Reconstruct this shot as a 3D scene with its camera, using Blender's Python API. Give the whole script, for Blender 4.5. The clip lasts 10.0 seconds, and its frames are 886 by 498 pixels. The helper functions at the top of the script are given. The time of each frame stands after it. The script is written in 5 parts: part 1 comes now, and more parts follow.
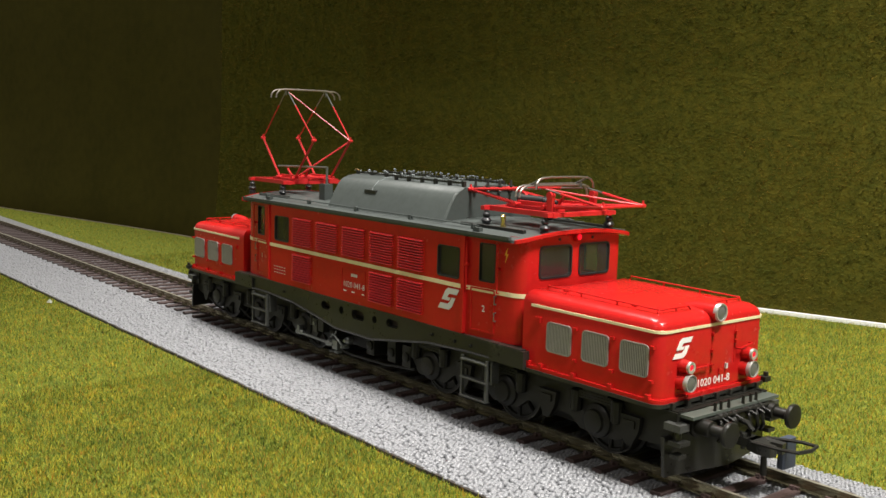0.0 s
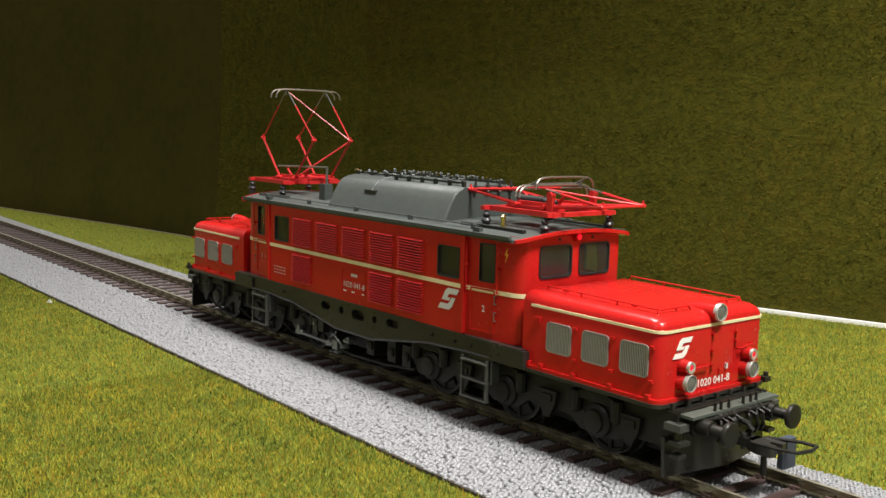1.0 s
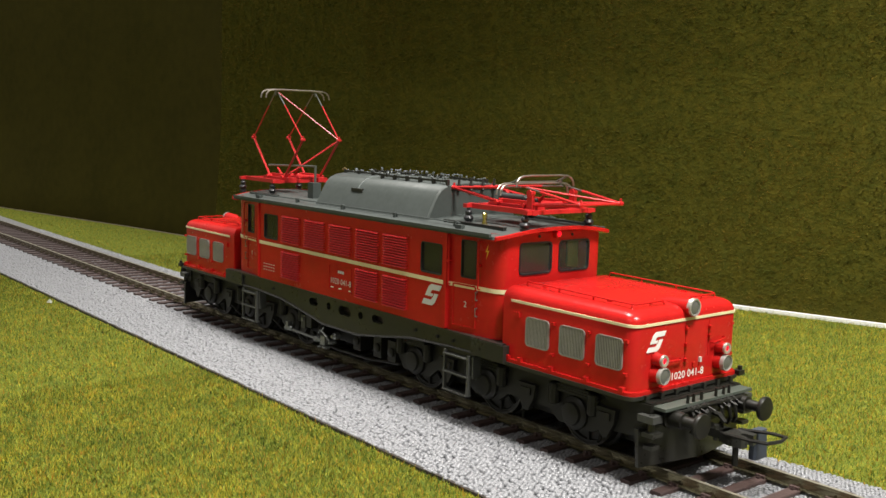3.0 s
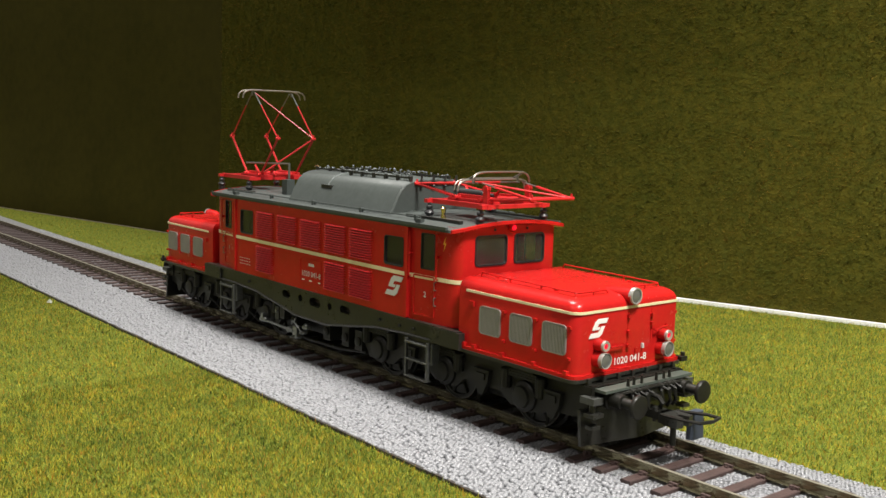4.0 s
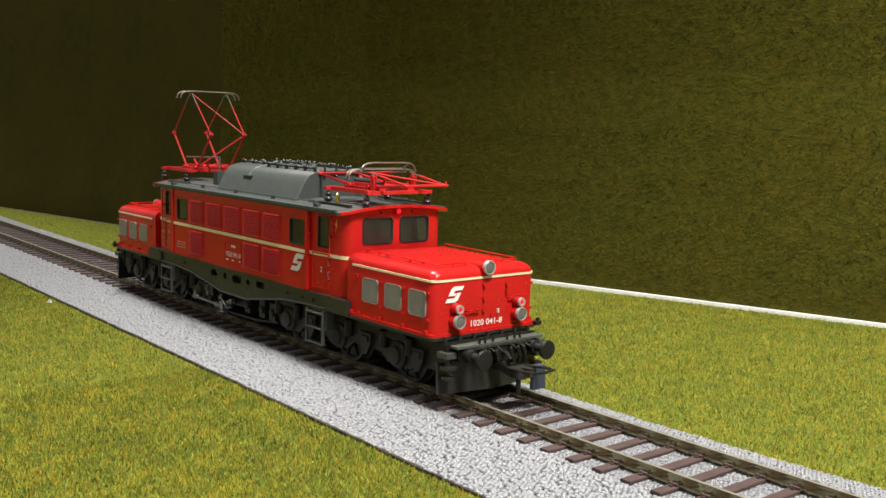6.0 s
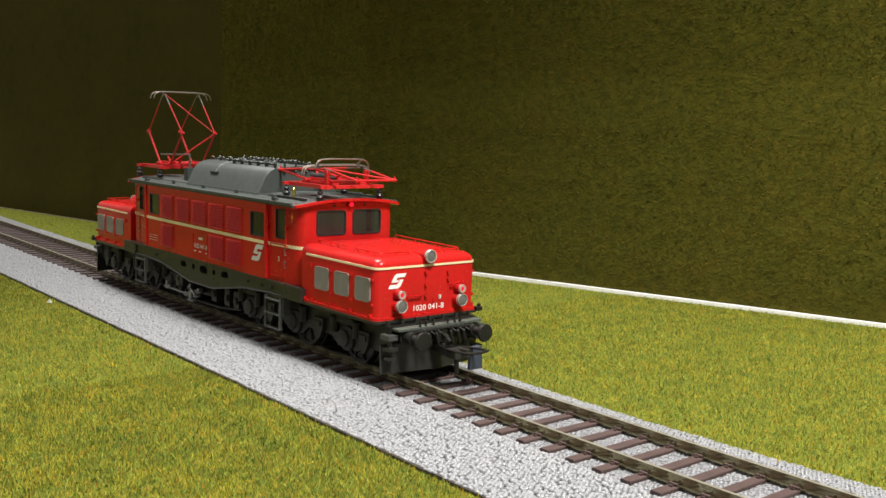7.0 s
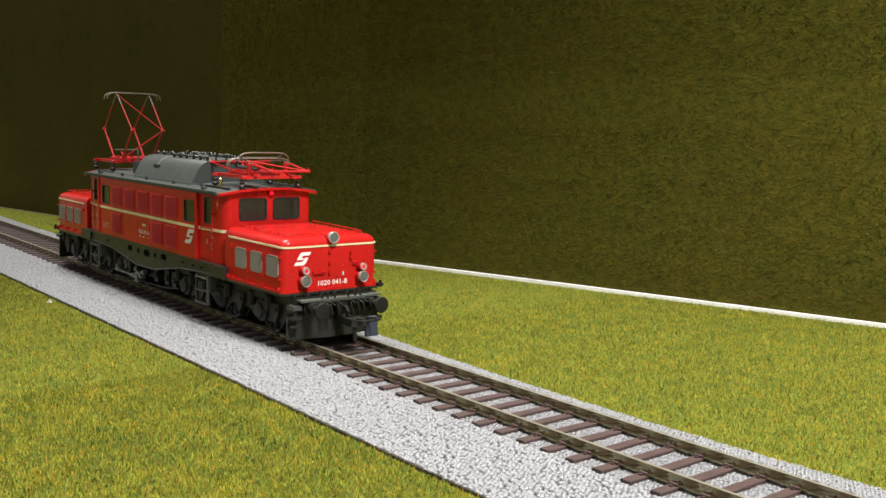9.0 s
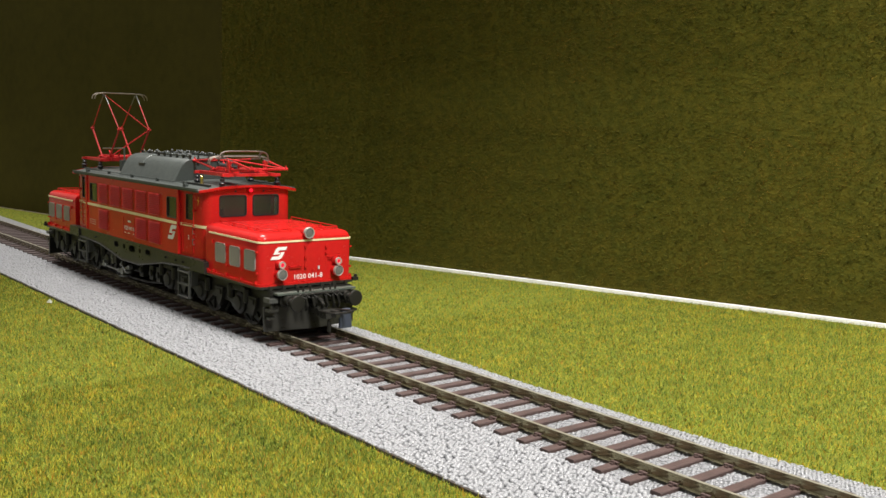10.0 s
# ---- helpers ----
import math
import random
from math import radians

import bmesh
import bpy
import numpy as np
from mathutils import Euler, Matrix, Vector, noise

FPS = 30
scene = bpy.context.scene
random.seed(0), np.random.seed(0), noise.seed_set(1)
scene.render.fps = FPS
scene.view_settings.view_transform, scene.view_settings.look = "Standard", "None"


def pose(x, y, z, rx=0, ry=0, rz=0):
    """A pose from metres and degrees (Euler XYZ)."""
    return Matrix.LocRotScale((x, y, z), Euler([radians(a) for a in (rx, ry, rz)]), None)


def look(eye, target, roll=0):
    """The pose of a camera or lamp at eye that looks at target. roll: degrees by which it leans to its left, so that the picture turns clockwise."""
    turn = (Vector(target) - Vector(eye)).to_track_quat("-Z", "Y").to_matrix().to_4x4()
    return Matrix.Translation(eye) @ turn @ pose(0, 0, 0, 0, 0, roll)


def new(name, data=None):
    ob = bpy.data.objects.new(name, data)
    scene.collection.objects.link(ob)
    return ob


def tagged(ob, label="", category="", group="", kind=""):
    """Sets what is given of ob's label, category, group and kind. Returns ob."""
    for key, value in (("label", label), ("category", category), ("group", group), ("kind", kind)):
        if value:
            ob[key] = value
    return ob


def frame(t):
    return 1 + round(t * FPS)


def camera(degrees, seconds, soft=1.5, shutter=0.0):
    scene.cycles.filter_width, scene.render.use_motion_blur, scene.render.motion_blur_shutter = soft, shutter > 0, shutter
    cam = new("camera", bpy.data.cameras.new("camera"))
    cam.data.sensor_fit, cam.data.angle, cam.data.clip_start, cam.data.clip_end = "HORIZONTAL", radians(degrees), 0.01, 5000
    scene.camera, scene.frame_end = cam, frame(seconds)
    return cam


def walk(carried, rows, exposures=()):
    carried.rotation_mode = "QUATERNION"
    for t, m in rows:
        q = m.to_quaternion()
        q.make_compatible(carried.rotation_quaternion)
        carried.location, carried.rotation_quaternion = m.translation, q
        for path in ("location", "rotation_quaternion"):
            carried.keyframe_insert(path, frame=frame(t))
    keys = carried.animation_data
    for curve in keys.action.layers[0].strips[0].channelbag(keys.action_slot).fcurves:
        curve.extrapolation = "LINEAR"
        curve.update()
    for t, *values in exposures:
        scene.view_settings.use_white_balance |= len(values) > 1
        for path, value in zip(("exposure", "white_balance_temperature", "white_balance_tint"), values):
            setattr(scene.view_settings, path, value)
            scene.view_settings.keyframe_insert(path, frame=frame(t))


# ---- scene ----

# Lengths below are millimetres of an H0 model; S turns them into metres. z = 0 is the top of the rails,
# x runs along the track, y away from the viewer.
S = 0.001

# ---------------------------------------------------------------- camera
EYE = Vector((201.87, -155.07, 62.99)) * S
YAW, PITCH, ROLL = radians(140.466), radians(-7.189), 1.662
AIM = EYE + Vector((math.cos(PITCH) * math.cos(YAW), math.cos(PITCH) * math.sin(YAW), math.sin(PITCH)))
cam = camera(48.716, 10.0, soft=1.5)
walk(cam, [(0.0, look(EYE, AIM, ROLL)), (10.0, look(EYE, AIM, ROLL))], [(0.0, 0.05), (2.3, 0.05), (6.0, 0.15), (10.0, 0.22)])

# ---------------------------------------------------------------- light
world = bpy.data.worlds.new("room_air")
scene.world = world
world.use_nodes = True
world.node_tree.nodes["Background"].inputs[0].default_value = (1.0, 0.93, 0.82, 1)
world.node_tree.nodes["Background"].inputs[1].default_value = 0.05


def area_lamp(name, eye, target, sx, sy, watts, colour):
    data = bpy.data.lights.new(name, "AREA")
    data.shape, data.size, data.size_y, data.energy, data.color = "RECTANGLE", sx, sy, watts, colour
    ob = new(name, data)
    ob.matrix_world = look(eye, target)
    return ob


# Unseen spot added overhead; its soft cone edge leaves the upper-left wall dark.
spot = bpy.data.lights.new("added_spot_light", "SPOT")
spot.energy, spot.color, spot.spot_size, spot.spot_blend, spot.shadow_soft_size = 27.5, (1.0, 0.965, 0.90), radians(101), 0.4, 0.08
new("added_spot_light", spot).matrix_world = look((0.34, -0.03, 0.537), (0.343, 0.0, 0.012))
area_lamp("ceiling_lamp_light", (-0.45, -0.02, 1.42), (-0.45, -0.02, 0), 0.5, 0.5, 32.0, (1.0, 0.965, 0.91))
# Added fill from behind the camera, lifting shadows and the near body side.
area_lamp("room_fill_light", (0.1, -1.05, 0.95), (0.0, 0, 0.02), 0.7, 0.5, 2.5, (1.0, 0.965, 0.92))

# ---------------------------------------------------------------- materials
def mat(name, base, rough=0.5, metal=0.0, second=None, scale=300.0, amount=0.5, bump=0.0, bump_scale=2000.0,
        coat=0.0, island=None, spec=0.5, wear=None):
    """A node material: base colour mixed with a second one by noise at two scales, with fine relief."""
    m = bpy.data.materials.new(name)
    m.use_nodes = True
    nt = m.node_tree
    n, l = nt.nodes, nt.links
    b = n["Principled BSDF"]
    b.inputs["Roughness"].default_value = rough
    b.inputs["Metallic"].default_value = metal
    b.inputs["Specular IOR Level"].default_value = spec
    b.inputs["Coat Weight"].default_value = coat
    b.inputs["Coat Roughness"].default_value = 0.12
    pos = n.new("ShaderNodeTexCoord")
    second = second or tuple(c * 0.75 for c in base)
    big = n.new("ShaderNodeTexNoise")
    big.inputs["Scale"].default_value, big.inputs["Detail"].default_value = scale, 5
    l.new(pos.outputs["Object"], big.inputs["Vector"])
    small = n.new("ShaderNodeTexNoise")
    small.inputs["Scale"].default_value, small.inputs["Detail"].default_value = scale * 7, 3
    l.new(pos.outputs["Object"], small.inputs["Vector"])
    add = n.new("ShaderNodeMath")
    add.operation = "MULTIPLY_ADD"
    add.inputs[1].default_value, add.inputs[2].default_value = 0.5, 0.0
    l.new(small.outputs["Fac"], add.inputs[0])
    add2 = n.new("ShaderNodeMath")
    add2.operation = "MULTIPLY_ADD"
    add2.inputs[1].default_value = 0.5
    l.new(big.outputs["Fac"], add2.inputs[0])
    l.new(add.outputs[0], add2.inputs[2])
    ramp = n.new("ShaderNodeMapRange")
    ramp.inputs["From Min"].default_value, ramp.inputs["From Max"].default_value = 0.38, 0.62
    ramp.inputs["To Max"].default_value = amount
    l.new(add2.outputs[0], ramp.inputs["Value"])
    mix = n.new("ShaderNodeMix")
    mix.data_type = "RGBA"
    mix.inputs["A"].default_value, mix.inputs["B"].default_value = (*base, 1), (*second, 1)
    l.new(ramp.outputs[0], mix.inputs["Factor"])
    out = mix.outputs["Result"]
    if island:
        geo = n.new("ShaderNodeNewGeometry")
        cr = n.new("ShaderNodeValToRGB")
        cr.color_ramp.interpolation = "LINEAR"
        els = cr.color_ramp.elements
        while len(els) < len(island):
            els.new(0.5)
        for e, (p, c) in zip(els, island):
            e.position, e.color = p, (*c, 1)
        l.new(geo.outputs["Random Per Island"], cr.inputs["Fac"])
        mul = n.new("ShaderNodeMix")
        mul.data_type, mul.blend_type = "RGBA", "MULTIPLY"
        mul.inputs["Factor"].default_value = 1.0
        l.new(out, mul.inputs["A"])
        l.new(cr.outputs["Color"], mul.inputs["B"])
        out = mul.outputs["Result"]
    l.new(out, b.inputs["Base Color"])
    if wear:
        rr = n.new("ShaderNodeMapRange")
        rr.inputs["From Min"].default_value, rr.inputs["From Max"].default_value = 0.3, 0.7
        rr.inputs["To Min"].default_value, rr.inputs["To Max"].default_value = rough - wear, rough + wear
        l.new(add2.outputs[0], rr.inputs["Value"])
        l.new(rr.outputs[0], b.inputs["Roughness"])
    if bump:
        bt = n.new("ShaderNodeTexNoise")
        bt.inputs["Scale"].default_value, bt.inputs["Detail"].default_value = bump_scale, 4
        l.new(pos.outputs["Object"], bt.inputs["Vector"])
        bn = n.new("ShaderNodeBump")
        bn.inputs["Strength"].default_value, bn.inputs["Distance"].default_value = 1.0, bump * S
        l.new(bt.outputs["Fac"], bn.inputs["Height"])
        l.new(bn.outputs["Normal"], b.inputs["Normal"])
    return m


RED = mat("red_lacquer", (0.475, 0.0135, 0.0118), 0.24, second=(0.395, 0.0105, 0.010), scale=90, amount=0.7, bump=0.012,
          bump_scale=900, wear=0.06, spec=0.28)
RED_SATIN = mat("red_satin_louvre", (0.48, 0.0125, 0.015), 0.42, second=(0.41, 0.010, 0.0125), scale=90, amount=0.7, spec=0.3)
RED_WIRE = mat("red_plastic", (0.52, 0.020, 0.022), 0.32, second=(0.42, 0.014, 0.016), scale=200)
CREAM = mat("cream_paint", (0.78, 0.68, 0.42), 0.42, second=(0.66, 0.56, 0.33), scale=250, amount=0.6)
GREY = mat("slate_grey_roof", (0.058, 0.068, 0.064), 0.5, second=(0.046, 0.054, 0.051), scale=110, amount=0.8, bump=0.015,
           bump_scale=1200, wear=0.08, spec=0.35)
BLACK = mat("black_plastic", (0.0125, 0.0122, 0.0102), 0.42, second=(0.018, 0.0175, 0.0145), scale=200, amount=0.8, bump=0.02,
            bump_scale=1500, wear=0.08, spec=0.22)
FRAME = mat("dark_olive_frame", (0.023, 0.023, 0.020), 0.32, second=(0.018, 0.018, 0.016), scale=160, amount=0.8, bump=0.02,
            bump_scale=1500, wear=0.08, spec=0.4)
TYRE = mat("dull_tyre", (0.045, 0.043, 0.037), 0.4, 0.5, second=(0.035, 0.033, 0.028), scale=250, amount=0.8)
LADDER = mat("worn_grey_steps", (0.070, 0.072, 0.067), 0.4, 0.0, second=(0.042, 0.044, 0.040), scale=300, amount=0.8)
STEEL = mat("dull_steel", (0.22, 0.23, 0.22), 0.34, 0.7, second=(0.14, 0.15, 0.14), scale=300)
SILVER = mat("silver_grille", (0.37, 0.355, 0.345), 0.4, 0.4, second=(0.28, 0.268, 0.26), scale=400)
GROOVE = mat("grille_groove", (0.14, 0.132, 0.128), 0.6, 0.2)
COUPLER_GREY = mat("blue_grey_coupler", (0.040, 0.050, 0.072), 0.5, second=(0.030, 0.038, 0.056), scale=250)
BOW = mat("brown_bronze", (0.36, 0.32, 0.28), 0.4, 0.85, second=(0.22, 0.19, 0.16), scale=300)
CHROME = mat("chrome_rim", (0.50, 0.49, 0.46), 0.28, 0.5)
BRASS = mat("brass", (0.75, 0.58, 0.25), 0.25, 1.0)
WHITE = mat("white_print", (0.82, 0.81, 0.78), 0.5, second=(0.74, 0.73, 0.70), scale=500)
SILVER_PRINT = mat("silver_print", (0.60, 0.60, 0.57), 0.45, second=(0.5, 0.5, 0.48), scale=500)
YELLOW = mat("yellow_print", (0.80, 0.42, 0.03), 0.5)
RUBBER = mat("black_rubber", (0.014, 0.014, 0.014), 0.5)
CERAMIC = mat("glazed_insulator", (0.016, 0.016, 0.018), 0.38, second=(0.022, 0.022, 0.024), scale=300)
FITTING = mat("pale_grey_fitting", (0.17, 0.19, 0.19), 0.35, second=(0.10, 0.115, 0.115), scale=500, amount=0.9)
BED_EDGE = mat("dark_brown_edge", (0.030, 0.024, 0.018), 0.9, second=(0.02, 0.016, 0.012), scale=200)
TREAD = mat("grey_green_tread_plate", (0.078, 0.092, 0.079), 0.55, second=(0.075, 0.09, 0.075), scale=300, amount=0.8, bump=0.03, bump_scale=1500, spec=0.3)
BELLOWS = mat("black_bellows", (0.010, 0.010, 0.010), 0.8)
CAB_GREY = mat("grey_cab_wall", (0.21, 0.18, 0.125), 0.6, second=(0.11, 0.095, 0.065), scale=60)
INTERIOR = mat("brown_grey_interior", (0.10, 0.075, 0.065), 0.7, second=(0.06, 0.05, 0.045), scale=80)
RAIL = mat("weathered_rail", (0.27, 0.245, 0.15), 0.13, 0.85, second=(0.17, 0.15, 0.09), scale=120, amount=0.7, wear=0.05)
RAIL_TOP = mat("worn_rail_head", (0.30, 0.28, 0.22), 0.5, 0.6, second=(0.24, 0.22, 0.16), scale=120, amount=0.8, wear=0.08)
SLEEPER = mat("brown_sleeper", (0.066, 0.039, 0.035), 0.55, second=(0.040, 0.025, 0.023), scale=350, amount=0.9, bump=0.06,
              bump_scale=1800)
BOARD = mat("white_board", (0.80, 0.80, 0.78), 0.55, second=(0.70, 0.70, 0.68), scale=60)
PLASTER = mat("room_plaster", (0.28, 0.268, 0.256), 0.9, second=(0.23, 0.22, 0.21), scale=3)
CARPET = mat("room_carpet", (0.16, 0.14, 0.12), 0.95, second=(0.11, 0.10, 0.09), scale=20)
BALLAST = mat("grey_ballast", (0.205, 0.207, 0.218), 0.42, second=(0.17, 0.172, 0.182), scale=500, amount=0.8, bump=0.05,
              bump_scale=2200, spec=0.55, wear=0.12)
GRAVEL = mat("gravel_grain", (0.215, 0.219, 0.232), 0.34, second=(0.18, 0.184, 0.196), scale=400, amount=0.8, spec=0.6,
             island=[(0.0, (0.9, 0.9, 0.9)), (0.5, (1.0, 1.0, 1.0)), (1.0, (1.08, 1.08, 1.08))])
TURF = [(0.0, (0.06, 0.14, 0.14)), (0.25, (0.36, 0.60, 0.45)), (0.48, (1.0, 1.0, 1.0)), (0.74, (1.65, 1.46, 1.0)), (0.9, (1.75, 1.02, 0.65)), (1.0, (1.3, 0.4, 0.45))]
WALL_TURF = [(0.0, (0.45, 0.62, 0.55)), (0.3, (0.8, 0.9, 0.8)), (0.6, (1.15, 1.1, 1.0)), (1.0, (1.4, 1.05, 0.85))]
GRASS = mat("grass_fibre", (0.278, 0.284, 0.032), 0.7, second=(0.126, 0.170, 0.026), scale=150, amount=1.0, island=TURF, spec=0.2)
# Mat under the fibres; the shade between blades is put into its darker colour.
GRASS_BASE = mat("shaded_grass_mat", (0.15, 0.15, 0.018), 0.95, second=(0.07, 0.10, 0.014), scale=420, amount=1.0, bump=0.5,
                 bump_scale=900, spec=0.1)
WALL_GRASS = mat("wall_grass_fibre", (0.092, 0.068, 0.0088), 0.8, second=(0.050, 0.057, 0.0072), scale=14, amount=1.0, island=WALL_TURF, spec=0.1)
# Side stretch of the backdrop: darker than the main mat and without fibres.
SIDE_BACKDROP = mat("dark_olive_backdrop", (0.043, 0.037, 0.0062), 0.95, second=(0.033, 0.029, 0.005), scale=25, amount=1.0, bump=0.1, bump_scale=900, spec=0.05)
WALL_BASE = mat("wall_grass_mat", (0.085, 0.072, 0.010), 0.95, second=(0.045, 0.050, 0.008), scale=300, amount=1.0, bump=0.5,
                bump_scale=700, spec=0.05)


def glass_mat():
    m = bpy.data.materials.new("clear_plastic_pane")
    m.use_nodes = True
    b = m.node_tree.nodes["Principled BSDF"]
    b.inputs["Base Color"].default_value = (0.72, 0.72, 0.68, 1)
    b.inputs["Roughness"].default_value = 0.04
    b.inputs["Transmission Weight"].default_value = 0.985
    b.inputs["IOR"].default_value = 1.3
    return m


def lamp_mat(name, colour, power):
    m = bpy.data.materials.new(name)
    m.use_nodes = True
    b = m.node_tree.nodes["Principled BSDF"]
    b.inputs["Base Color"].default_value = (*colour, 1)
    b.inputs["Roughness"].default_value = 0.2
    b.inputs["Emission Color"].default_value = (*colour, 1)
    b.inputs["Emission Strength"].default_value = power
    return m


GLASS = glass_mat()
LENS = mat("lamp_lens", (0.13, 0.13, 0.12), 0.2, 0.0, second=(0.09, 0.09, 0.085), scale=900)
RED_GLOW = lamp_mat("red_light", (0.9, 0.008, 0.03), 0.8)

# ---------------------------------------------------------------- mesh helpers
def part(name, bm, material, parent=None, label="", turn=False, smooth=35, bevel=0.0):
    """Link a bmesh drawn in millimetres as one mesh object. turn: half a turn about the upright axis."""
    if bevel:
        edges = [e for e in bm.edges if len(e.link_faces) == 2 and e.calc_face_angle(0) > radians(40)]
        bmesh.ops.bevel(bm, geom=edges, offset=bevel, segments=2, affect="EDGES", clamp_overlap=True)
    if turn:
        bm.transform(Matrix.Rotation(math.pi, 4, "Z"))
    bm.transform(Matrix.Scale(S, 4))
    bmesh.ops.recalc_face_normals(bm, faces=bm.faces)
    for f in bm.faces:
        f.smooth = True
    for e in bm.edges:
        e.smooth = len(e.link_faces) == 2 and e.calc_face_angle(0) < radians(smooth)
    me = bpy.data.meshes.new(name)
    bm.to_mesh(me)
    bm.free()
    me.materials.append(material)
    ob = new(name, me)
    if parent:
        ob.parent = parent
    if label:
        ob["label"] = label
    return ob


def BM():
    return bmesh.new()


def box(bm, x0, x1, y0, y1, z0, z1):
    v = [bm.verts.new((x, y, z)) for x in (x0, x1) for y in (y0, y1) for z in (z0, z1)]
    for f in ((0, 1, 3, 2), (4, 6, 7, 5), (0, 4, 5, 1), (2, 3, 7, 6), (0, 2, 6, 4), (1, 5, 7, 3)):
        bm.faces.new([v[i] for i in f])
    return bm


def loft(bm, rings, cap=True, close=True):
    rs = [[bm.verts.new(p) for p in r] for r in rings]
    n = len(rs[0])
    for a, b in zip(rs, rs[1:]):
        for i in range(n if close else n - 1):
            j = (i + 1) % n
            bm.faces.new((a[i], a[j], b[j], b[i]))
    if cap and close:
        bm.faces.new(rs[0][::-1])
        bm.faces.new(rs[-1])
    return bm


def cyl(bm, p0, p1, r0, r1=None, seg=12):
    p0, p1 = Vector(p0), Vector(p1)
    q = (p1 - p0).to_track_quat("Z", "Y")
    r1 = r0 if r1 is None else r1
    ring = lambda p, r: [p + q @ Vector((r * math.cos(2 * math.pi * i / seg), r * math.sin(2 * math.pi * i / seg), 0)) for i in range(seg)]
    return loft(bm, [ring(p0, r0), ring(p1, r1)])


def turned(bm, p0, axis, profile, seg=14):
    """A turned body: profile of (distance along axis, radius)."""
    p0, q = Vector(p0), Vector(axis).to_track_quat("Z", "Y")
    return loft(bm, [[p0 + q @ Vector((r * math.cos(2 * math.pi * i / seg), r * math.sin(2 * math.pi * i / seg), h)) for i in range(seg)]
                     for h, r in profile])


def tube(bm, pts, r, seg=6):
    """A wire through the points."""
    pts = [Vector(p) for p in pts]
    rings, up = [], Vector((0.13, 0.21, 0.97))
    for i, p in enumerate(pts):
        d = (pts[min(i + 1, len(pts) - 1)] - pts[max(i - 1, 0)]).normalized()
        a = d.cross(up)
        if a.length < 0.1:
            a = d.cross(Vector((1, 0.2, 0)))
        a.normalize()
        b = d.cross(a)
        rings.append([p + r * (math.cos(2 * math.pi * k / seg) * a + math.sin(2 * math.pi * k / seg) * b) for k in range(seg)])
    return loft(bm, rings)


def prism(bm, poly, lo, hi, axis="y"):
    """A polygon of (x, z), (y, z) or (x, y) pairs pushed along the third axis."""
    put = {"y": lambda a, b, c: (a, c, b), "x": lambda a, b, c: (c, a, b), "z": lambda a, b, c: (a, b, c)}[axis]
    return loft(bm, [[put(a, b, c) for a, b in poly] for c in (lo, hi)])


def panel(bm, origin, across, up, normal, width, height, thick, holes):
    """A flat wall with rectangular openings (u0, u1, v0, v1) right through it."""
    o, a, u, n = Vector(origin), Vector(across).normalized(), Vector(up), Vector(normal).normalized()
    us = sorted({0.0, width, *[h[0] for h in holes], *[h[1] for h in holes]})
    vs = sorted({0.0, height, *[h[2] for h in holes], *[h[3] for h in holes]})
    for u0, u1 in zip(us, us[1:]):
        for v0, v1 in zip(vs, vs[1:]):
            cu, cv = (u0 + u1) / 2, (v0 + v1) / 2
            if any(h[0] < cu < h[1] and h[2] < cv < h[3] for h in holes):
                continue
            c = [o + a * x + u * y - n * d for d in (0, thick) for x, y in ((u0, v0), (u1, v0), (u1, v1), (u0, v1))]
            v = [bm.verts.new(p) for p in c]
            for f in ((0, 1, 2, 3), (7, 6, 5, 4), (0, 4, 5, 1), (1, 5, 6, 2), (2, 6, 7, 3), (3, 7, 4, 0)):
                bm.faces.new([v[i] for i in f])
    bmesh.ops.remove_doubles(bm, verts=bm.verts, dist=0.001)
    return bm


def rounded(w, h, r, k=4):
    """Corner-rounded rectangle about the origin, as pairs."""
    out = []
    for cx, cy, a in ((w / 2 - r, h / 2 - r, 0), (-w / 2 + r, h / 2 - r, 90), (-w / 2 + r, -h / 2 + r, 180), (w / 2 - r, -h / 2 + r, 270)):
        for i in range(k + 1):
            t = radians(a + 90 * i / k)
            out.append((cx + r * math.cos(t), cy + r * math.sin(t)))
    return out


def window_ring(bm, place, w, h, r, rim, depth):
    """A rounded frame lying in the plane of place (local x across, y up, z out), with an open middle."""
    o, i = rounded(w, h, r), rounded(w - 2 * rim, h - 2 * rim, max(r - rim, 0.15))
    rings = [[place @ Vector((x, y, z)) for x, y in p] for p, z in ((o, -0.1), (o, depth), (i, depth), (i, -0.6))]
    return loft(bm, rings, cap=False)


def plate(bm, place, w, h, r, depth, base=0.0):
    return loft(bm, [[place @ Vector((x, y, z)) for x, y in rounded(w, h, r)] for z in (base, depth)])


def facing(x, y, z, normal):
    """A pose whose z points along a level normal, x across, y up."""
    n = Vector(normal).normalized()
    a = Vector((0, 0, 1)).cross(n)
    m = Matrix.Identity(4)
    for i, c in enumerate((a, Vector((0, 0, 1)), n, Vector((x, y, z)))):
        m[0][i], m[1][i], m[2][i] = c
    return m


